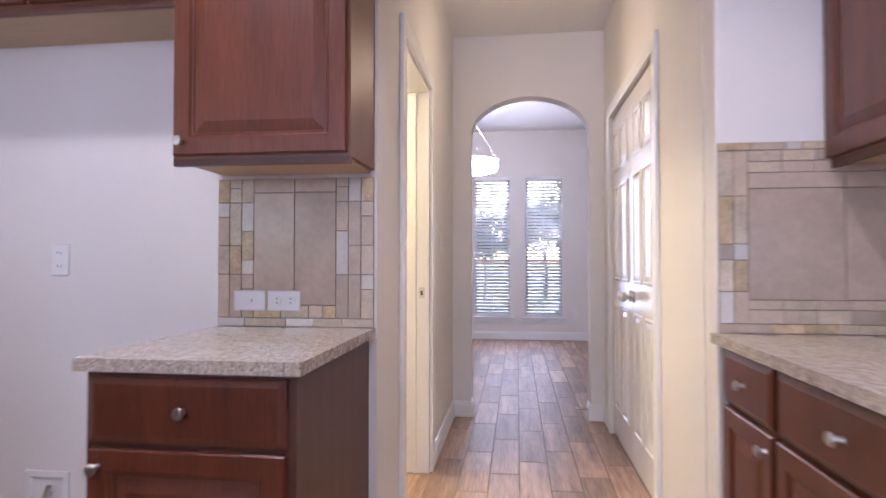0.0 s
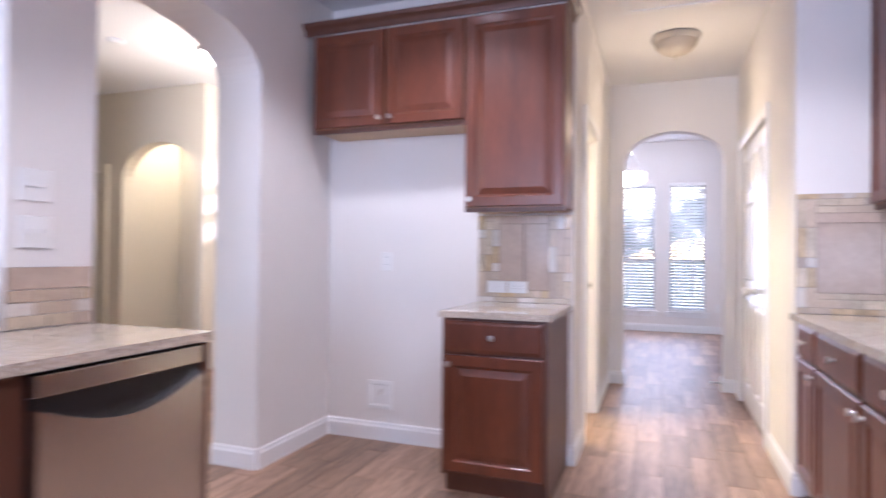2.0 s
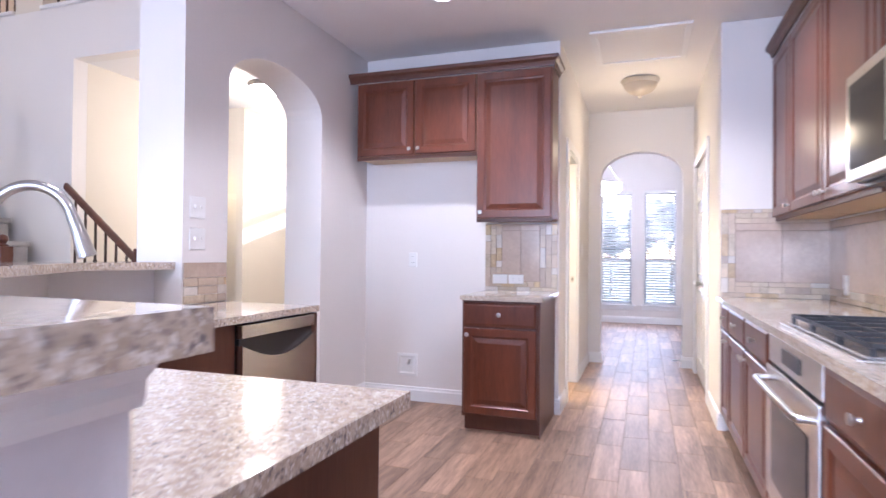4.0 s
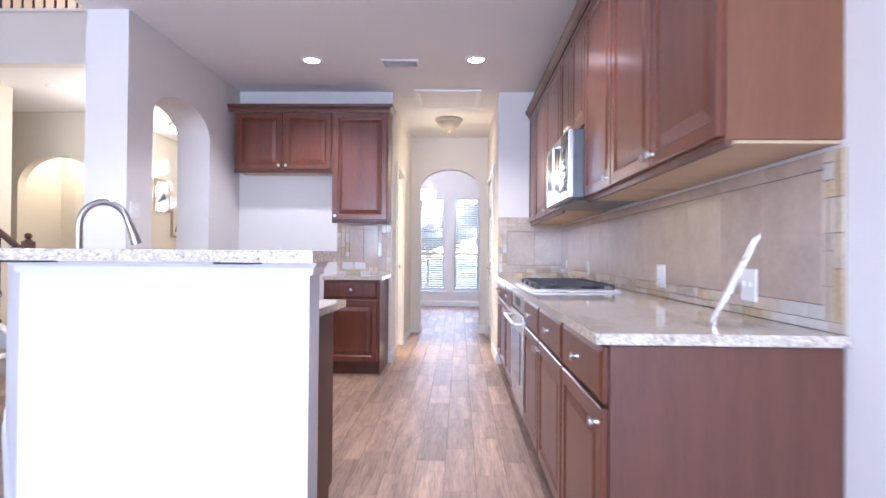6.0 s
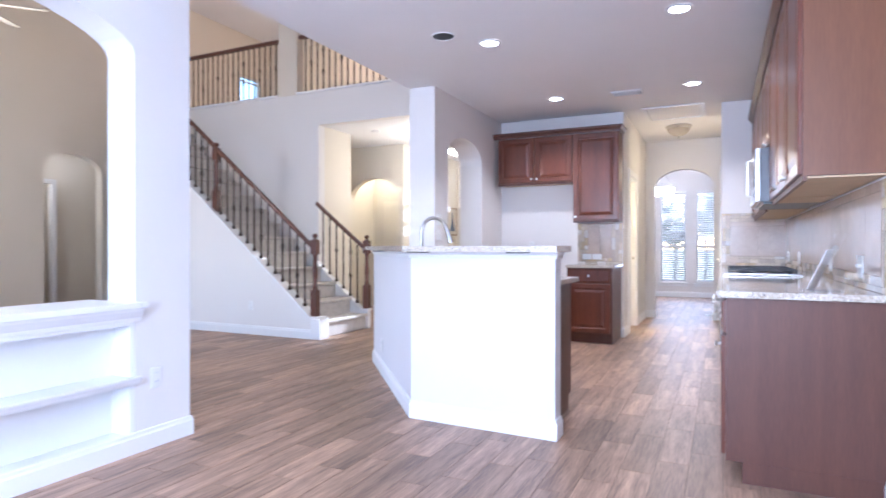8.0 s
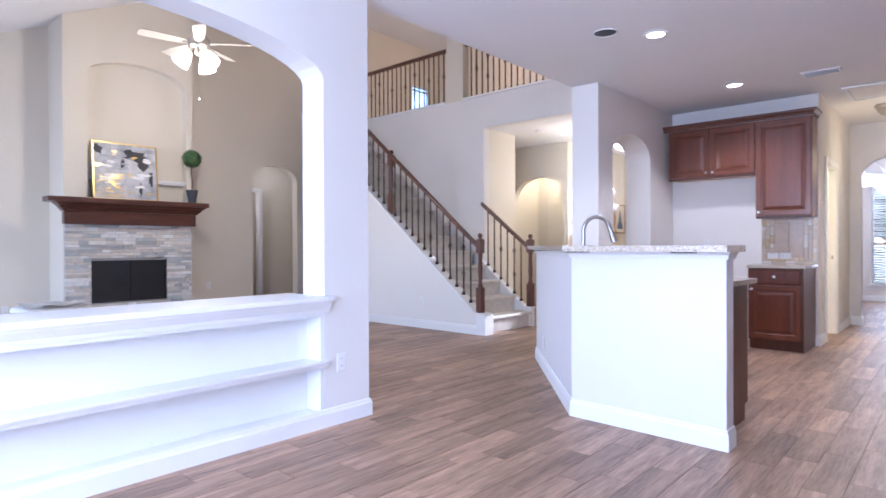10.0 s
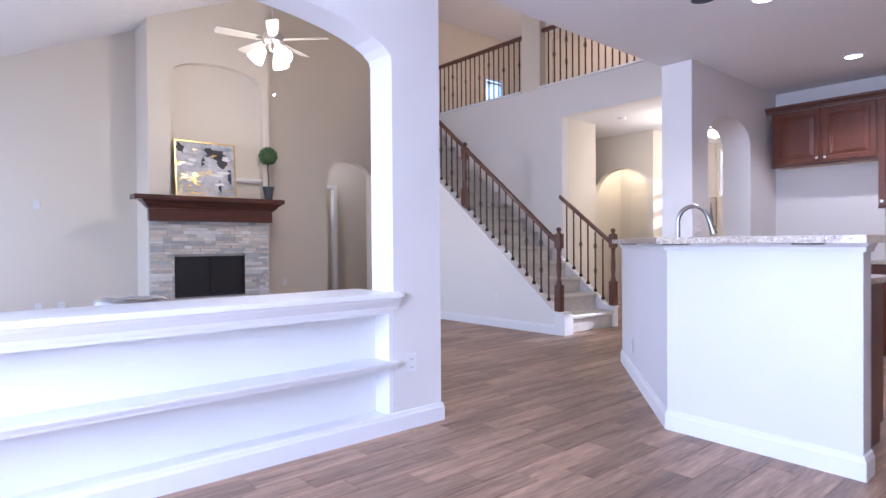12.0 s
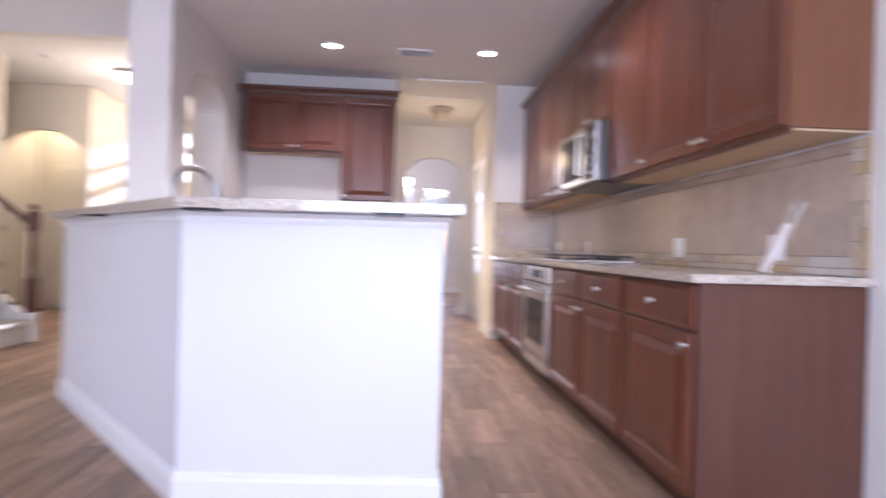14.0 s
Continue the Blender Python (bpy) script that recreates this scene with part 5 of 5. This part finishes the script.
newel(-3.47, 0.765, 0.275, "dark cherry turned newel post at the foot of the stairs", 0.98)
newel(-3.41, 1.835, 0.275, "dark cherry turned newel post at the foot of the stairs", 0.98)
newel(-5.12, 0.765, zc(-5.12) + 0.0, "dark cherry turned newel post midway up the stairs", 0.9)
railing(0.765, -3.51, -7.2, 0.118, "iron balusters under a dark cherry handrail on the stairs")
railing(1.835, -3.45, -4.27, 0.118, "iron balusters under a dark cherry handrail on the stairs")


def loft_rail(x0, x1, label):
    t = thing("loft_railing", (x0, FY + 0.07, 3.43), label, "railing", "loft railings")
    part("handrail", prism([(FY + 0.04, 4.25), (FY + 0.10, 4.25), (FY + 0.104, 4.275), (FY + 0.085, 4.305), (FY + 0.055, 4.305), (FY + 0.036, 4.275)], "x", x0, x1), WOODRAIL, t, "dark cherry wooden handrail")
    n = int((x1 - x0) / 0.112)
    for i in range(1, n + 1):
        o = new("baluster", KINDS_LOFT[(0, 0, 1, 0, 3, 0, 0, 1)[i % 8]])
        o.parent = t
        o.location = Vector((x0 + i * (x1 - x0) / (n + 1), FY + 0.07, 3.431)) - BASES[t.name]


loft_rail(-8.0, -5.02, "iron balusters under a dark cherry rail along the loft")
loft_rail(-4.67, -1.97, "iron balusters under a dark cherry rail along the loft")
t = thing("ceiling_vent", (-6.6, 4.2, HIGH), "square white ceiling vent above the loft", "vent")
part("frame", boxes((-6.8, -6.3, 3.9, 4.4, HIGH - 0.012, HIGH - 0.001)), TRIM, t)
for i in range(8):
    part("slat", boxes((-6.76, -6.34, 3.94 + i * 0.055, 3.97 + i * 0.055, HIGH - 0.02, HIGH - 0.0125)), TRIM, t)
FRAME_WOOD = mat("pale_wood_frame", (0.35, 0.25, 0.16), 0.5)
SLATE_INK = mat("slate_blue_ink", (0.12, 0.16, 0.24), 0.6)
PAPER = mat("cream_print_paper", (0.70, 0.64, 0.54), 0.7, vary=0.04)


def print_on_wall(y0, y1, z0, z1, shape, label):
    """A framed print on the foyer's side wall, facing +x."""
    t = thing("framed_picture", (-3.9, (y0 + y1) / 2, z0), label, "picture", "foyer prints")
    part("frame", boxes((-3.919, -3.885, y0, y0 + 0.03, z0, z1), (-3.919, -3.885, y1 - 0.03, y1, z0, z1), (-3.919, -3.885, y0 + 0.03, y1 - 0.03, z0, z0 + 0.03), (-3.919, -3.885, y0 + 0.03, y1 - 0.03, z1 - 0.03, z1)), FRAME_WOOD, t)
    part("print", boxes((-3.9185, -3.894, y0 + 0.03, y1 - 0.03, z0 + 0.03, z1 - 0.03)), PAPER, t)
    part("shape", prism([(y0 + (y1 - y0) * u, z0 + (z1 - z0) * v) for u, v in shape], "x", -3.8935, -3.892), SLATE_INK, t)


print_on_wall(5.54, 5.985, 1.36, 1.93, [(0.2, 0.16), (0.8, 0.16), (0.62, 0.45), (0.52, 0.82), (0.46, 0.82), (0.4, 0.45)], "framed print of a slate-blue sail-like triangle on cream paper")
print_on_wall(5.02, 5.50, 1.74, 2.23, [(0.15, 0.3), (0.3, 0.22), (0.7, 0.22), (0.85, 0.3), (0.7, 0.42), (0.52, 0.7), (0.35, 0.42)], "square framed print with a dark slate-blue shape")

# wall sign with a measuring chart
t = thing("wall_sign", (1.70, -2.63, 1.78), "black oval wall sign with white lines of small lettering", "sign")
sy, sz, ra, rb = -2.64, 1.80, 0.19, 0.28
part("board", prism([(sy + ra * math.cos(2 * math.pi * k / 40), sz + rb * math.sin(2 * math.pi * k / 40)) for k in range(40)], "x", 1.690, 1.7095), mat("black_board", (0.02, 0.02, 0.024), 0.6, bump=0.0), t)
for i in range(8):
    z = sz + 0.14 - i * 0.042
    for a, b in ((-0.095, -0.015), (0.0, 0.03), (0.045, 0.10)):
        part("text_line", boxes((1.6885, 1.6895, sy - b, sy - a, z, z + 0.016)), PLASTIC, t)
part("rule", boxes((1.6885, 1.6895, sy - 0.13, sy + 0.13, sz + 0.175, sz + 0.179)), PLASTIC, t)
for s_ in (-1, 1):
    for i in range(11):
        a = radians(-55 + i * 10)
        y, z = sy + s_ * 0.165 * math.cos(a), sz + 0.25 * math.sin(a)
        bm = prism([(0, -0.013), (0.006, 0), (0, 0.013), (-0.006, 0)], "x", 0, 0.001)
        bmesh.ops.transform(bm, matrix=Matrix.Translation((1.6885, y, z)) @ Matrix.Rotation(s_ * (a + 0.5), 4, "X"), verts=bm.verts)
        part("leaf_mark", bm, PLASTIC, t)
for i in range(13):
    a = radians(-140 + i * 8.3)
    part("text_line", boxes((1.6885, 1.6895, sy + 0.165 * math.cos(a) - 0.006, sy + 0.165 * math.cos(a) + 0.006, sz + 0.25 * math.sin(a) - 0.008, sz + 0.25 * math.sin(a) + 0.008)), PLASTIC, t)

# leaflet in a clear stand on the worktop
t = thing("leaflet_stand", (1.42, -1.72, 0.915), "clear acrylic stand holding a folded white leaflet", "stand")
CLEAR = bpy.data.materials.new("clear_acrylic")
CLEAR.use_nodes = True
_n = CLEAR.node_tree
_tp, _gl, _mx = _n.nodes.new("ShaderNodeBsdfTransparent"), _n.nodes.new("ShaderNodeBsdfGlossy"), _n.nodes.new("ShaderNodeMixShader")
_gl.inputs["Roughness"].default_value = 0.05
_mx.inputs[0].default_value = 0.26
_n.links.new(_tp.outputs[0], _mx.inputs[1])
_n.links.new(_gl.outputs[0], _mx.inputs[2])
_n.links.new(_mx.outputs[0], _n.nodes["Material Output"].inputs[0])
m = pose(1.45, -1.70, 0.918, 0, 24, -22)


def stood(bm):
    bmesh.ops.transform(bm, matrix=m, verts=bm.verts)
    return bm


part("back_sheet", stood(boxes((0.0, 0.002, -0.085, 0.085, 0, 0.30))), CLEAR, t)
part("foot", boxes((1.41, 1.58, -1.78, -1.62, 0.9155, 0.9185)), CLEAR, t)
for o in t.children:
    o.visible_shadow = False
part("leaflet", stood(boxes((-0.006, -0.003, -0.065, 0.065, 0.004, 0.21))), mat("printed_paper", (0.82, 0.80, 0.80), 0.6, vary=0.05), t, "white printed leaflet")

# ---- backsplash tiles ----
TILE_BIG = mat("greige_porcelain_tile", (0.47, 0.37, 0.295), 0.16, vary=0.1, scale=7, fine=45, bump=0.0012, spread=0.06)
MOSAIC = [mat("border_tile_" + n, c, r, vary=v, scale=16, fine=90, bump=0.0015, spread=0.1) for n, c, r, v in (
    ("beige", (0.50, 0.40, 0.30), 0.3, 0.12), ("taupe", (0.40, 0.32, 0.25), 0.3, 0.12), ("pearl", (0.62, 0.57, 0.51), 0.12, 0.08), ("amber", (0.54, 0.41, 0.25), 0.15, 0.25), ("sand", (0.55, 0.46, 0.34), 0.2, 0.18))]
TILES = {}
GROUT = mat("tan_grout", (0.24, 0.20, 0.16), 0.9, bump=0.0005)


def tile(parent, kind, w, h, m, x, z):
    key = (kind, round(w, 3), round(h, 3))
    if key not in TILES:
        bm = panel(0.001, w - 0.001, 0.001, h - 0.001, 0, [(0, 0.006), (0.0015, 0.0075)])
        me = bpy.data.meshes.new("tile")
        bm.to_mesh(me)
        bm.free()
        me.materials.append(TILE_BIG if kind < 0 else MOSAIC[kind])
        TILES[key] = me
    o = new("tile", TILES[key])
    o.parent = parent
    o.matrix_basis = m @ Matrix.Translation((x, -0.003, z))


def course(parent, m, x0, x1, z, h, rng):
    x = x0
    while x < x1 - 0.004:
        w = min(rng.choice((0.05, 0.10, 0.10, 0.15)), x1 - x)
        tile(parent, rng.choice((0, 0, 1, 2, 3, 4, 4)), w, h, m, x, z)
        x += w


def column(parent, m, z0, z1, x, w, rng):
    z = z0
    while z < z1 - 0.004:
        h = min(rng.choice((0.05, 0.10, 0.10, 0.15)), z1 - z)
        tile(parent, rng.choice((0, 0, 1, 2, 3, 4, 4)), w, h, m, x, z)
        z += h


def backsplash(m, width, z1, left, right, top, big, label, rng):
    """Tiles on a wall facing -y in their own frame, from x = 0 and the worktop up to z1; left, right and top: border courses there."""
    t = tagged(part("backsplash", boxes((0, width, -0.003, -0.0005, 0, z1)), GROUT), label, "backsplash", kind="structure")
    t.matrix_basis = m
    i = Matrix()
    h = 0.044
    course(t, i, 0, width, 0, 0.03, rng)
    course(t, i, left * h, width - right * h, 0.03, h, rng)
    for k in range(left):
        column(t, i, 0.03, z1 - (h * 0.6 if top else 0), k * h, h, rng)
    for k in range(right):
        column(t, i, 0.03, z1 - (h * 0.6 if top else 0), width - (k + 1) * h, h, rng)
    a, b = left * h, width - right * h
    zb = 0.03 + h
    course(t, i, a, b, zb, h * 0.7, rng) if top else None
    zb += h * 0.7 if top else 0
    zt = z1 - (h * 2.2 if top else 0)
    if top:
        course(t, i, a, b, zt, h * 0.8, rng)
        course(t, i, a, b, zt + h * 0.8, h * 0.8, rng)
        course(t, i, 0, width, zt + h * 1.6, h * 0.6, rng)
    liner = 0.05
    n = max(1, round((b - a) / big))
    w = (b - a) / n
    for k in range(n):
        tile(t, -1, w, zt - zb - liner, i, a + k * w, zb)
        tile(t, -1, w, liner, i, a + k * w, zt - liner)
    return t


rng = random.Random(21)
backsplash(pose(-0.62, 2.4945, 0.9155), 0.56, 0.5135, 3, 3, 0, 0.16, "greige porcelain backsplash with mosaic side borders above the short worktop", rng)
backsplash(pose(1.055, 2.4945, 0.9155), 0.653, 0.60, 2, 0, 1, 0.33, "greige porcelain backsplash framed by a mosaic border", rng)
backsplash(pose(1.7095, 2.484, 0.9155, 0, 0, -90), 4.42, 0.5135, 0, 2, 0, 0.33, "long greige porcelain backsplash with a mosaic course above the worktop", rng)
t = tagged(part("backsplash", prism([(-1.835, 0.43), (-1.905, -0.085), (-1.75 - 0.155, -0.085), (-1.833, 0.428)], "z", 0.916, 0.9162), GROUT), "tiled strip behind the sink counter", "backsplash", kind="structure")
dx, dy = IN[3][0] - IN[2][0], IN[3][1] - IN[2][1]
L = math.hypot(dx, dy)
m = pose(IN[3][0] + 0.002, IN[3][1], 0.917, 0, 0, math.degrees(math.atan2(-dy, -dx)))
for r_ in range(3):
    course(t, m, 0, L, r_ * 0.06, 0.06, rng)
dx, dy = IN[2][0] - IN[1][0], IN[2][1] - IN[1][1]
L = math.hypot(dx, dy)
m = pose(IN[2][0] + 0.002, IN[2][1], 0.917, 0, 0, math.degrees(math.atan2(-dy, -dx)))
for r_ in range(3):
    course(t, m, 0, L, r_ * 0.06, 0.06, rng)
m = pose(-1.6595, 0.432, 0.917, 0, 0, 90)
for r_, q in ((0, 0.045), (0.045, 0.045), (0.09, 0.045)):
    course(t, m, 0, 0.32, r_, q, rng)
tile(t, -1, 0.32, 0.08, m, 0, 0.135)

# ---- floor planks ----
PLANK = mat("wood_look_plank_tile", (0.45, 0.29, 0.19), 0.45, scale=1.8, fine=11, bump=0.0010, stretch=(10, 0.8, 1), dark=(0.165, 0.104, 0.072), spread=0.26)
PW, PL = 0.157, 0.613
ME = bpy.data.meshes.new("plank")
bm = bmesh.new()
loops = [[bm.verts.new(p) for p in ((i, i, z), (PW - 0.003 - i, i, z), (PW - 0.003 - i, PL - 0.0008 - i, z), (i, PL - 0.0008 - i, z))] for i, z in ((0, -0.006), (0, -0.0012), (0.0015, 0))]
for r, s in zip(loops, loops[1:]):
    for k in range(4):
        bm.faces.new((r[k], r[(k + 1) % 4], s[(k + 1) % 4], s[k]))
bm.faces.new(loops[-1])
bm.to_mesh(ME)
bm.free()
ME.materials.append(PLANK)
floor = new("floor")
tagged(floor, "brown wood-look plank tiles laid lengthwise with thin grout", "floor", kind="structure")
rng = random.Random(9)
verts, faces = [], []
X0, Y0F = -9.3, -6.9
for i in range(int(12.85 / PW)):
    x = X0 + i * PW
    y = Y0F - (PL * ((i * 2) % 3) / 3) - rng.choice((0, 0.06))
    while y < 9.4:
        near = -1.25 < x < 1.02 and -3.0 < y < 2.4
        seen = (x > -2.0 and x < 1.8) or y < 4.2 or (x > -2.7 and y > 2.4)
        if near:
            o = new("plank", ME)
            o.parent = floor
            o.location = (x, y, 0)
        elif seen and y > -7.1 and (x < 1.68 or y > 4.9):
            k = len(verts)
            for q, z in ((0, -0.006), (0.0015, 0)):
                verts += [(x + q, y + q, z), (x + PW - 0.003 - q, y + q, z), (x + PW - 0.003 - q, y + PL - 0.0008 - q, z), (x + q, y + PL - 0.0008 - q, z)]
            faces += [(k + 4, k + 5, k + 6, k + 7)] + [(k + j, k + (j + 1) % 4, k + 4 + (j + 1) % 4, k + 4 + j) for j in range(4)]
        y += PL
me = bpy.data.meshes.new("planks")
me.from_pydata(verts, [], faces)
me.materials.append(PLANK)
o = new("planks", me)
o.parent = floor
o["kind"] = "stuff"

# ---- outside the windows ----
GRASS = mat("lawn", (0.10, 0.15, 0.05), 0.9, vary=0.3, scale=0.7, fine=18, bump=0.03)
tagged(part("ground", boxes((-300, 300, -400, 400, -0.4, -0.3)), GRASS), "green lawn outside the windows", "ground", kind="structure")
BARK = mat("bark", (0.12, 0.09, 0.07), 0.9, vary=0.3, scale=12, bump=0.02)
CROWN_LEAF = mat("tree_leaves", (0.20, 0.25, 0.19), 0.7, vary=0.3, scale=3, spread=0.35, bump=0.0)

_n = CROWN_LEAF.node_tree
_tr, _mx = _n.nodes.new("ShaderNodeBsdfTranslucent"), _n.nodes.new("ShaderNodeMixShader")
_tr.inputs[0].default_value = (0.30, 0.38, 0.26, 1)
_mx.inputs[0].default_value = 0.5
_n.links.new(_n.nodes["Principled BSDF"].outputs[0], _mx.inputs[1])
_n.links.new(_tr.outputs[0], _mx.inputs[2])
_n.links.new(_mx.outputs[0], _n.nodes["Material Output"].inputs[0])


def tree(x, y, h, seed):
    r = random.Random(seed)
    t = thing("tree", (x, y, -0.3), "leafy green garden tree with a bare trunk", "tree", "garden trees")
    bm = tube([(x, y, -0.3), (x + 0.05, y, h * 0.2), (x - 0.05, y + 0.05, h * 0.45), (x, y, h * 0.8)], [0.02 * h, 0.018 * h, 0.014 * h, 0.006 * h], 9)
    ends = []
    for k in range(9):
        a, z = r.uniform(0, 6.28), h * r.uniform(0.3, 0.7)
        e = Vector((x + math.cos(a) * h * 0.27, y + math.sin(a) * h * 0.27, z + h * 0.2))
        tube([(x, y, z), ((x + e.x) / 2, (y + e.y) / 2, z + h * 0.13), e], [0.05, 0.035, 0.015], 6, bm)
        ends += [e, Vector(((x + e.x) / 2, (y + e.y) / 2, z + h * 0.18))]
    ends.append(Vector((x, y, h * 0.85)))
    part("trunk", bm, BARK, t)
    v, f = [], []
    for k in range(1300 if h < 6 else 3000):
        c = r.choice(ends) + Vector((r.gauss(0, 0.09), r.gauss(0, 0.09), r.gauss(0, 0.07))) * h
        a = Vector((r.gauss(0, 1), r.gauss(0, 1), r.gauss(0, 1))).normalized() * r.uniform(0.05, 0.12) * (1.3 if h > 6 else 1)
        b = a.orthogonal() * 0.7
        n = len(v)
        v += [c - a, c + b, c + a, c - b]
        f.append((n, n + 1, n + 2, n + 3))
    me = bpy.data.meshes.new("crown")
    me.from_pydata([q - BASES[t.name] for q in v], [], f)
    me.materials.append(CROWN_LEAF)
    o = new("crown", me)
    o.parent = t


# The last, tallest tree is added, mostly unseen, to thin the study's sunlight.
for i, (x, y, h) in enumerate(((-2.2, 20, 3.4), (0.42, 23, 3.5), (3.0, 20, 3.3), (-6.5, 27, 4.5), (4.5, 22, 3.6), (-4.5, 21, 3.6), (-0.75, 22, 3.1), (1.55, 24, 3.7), (2.7, 25, 8.2))):
    tree(x, y, h, 70 + i)
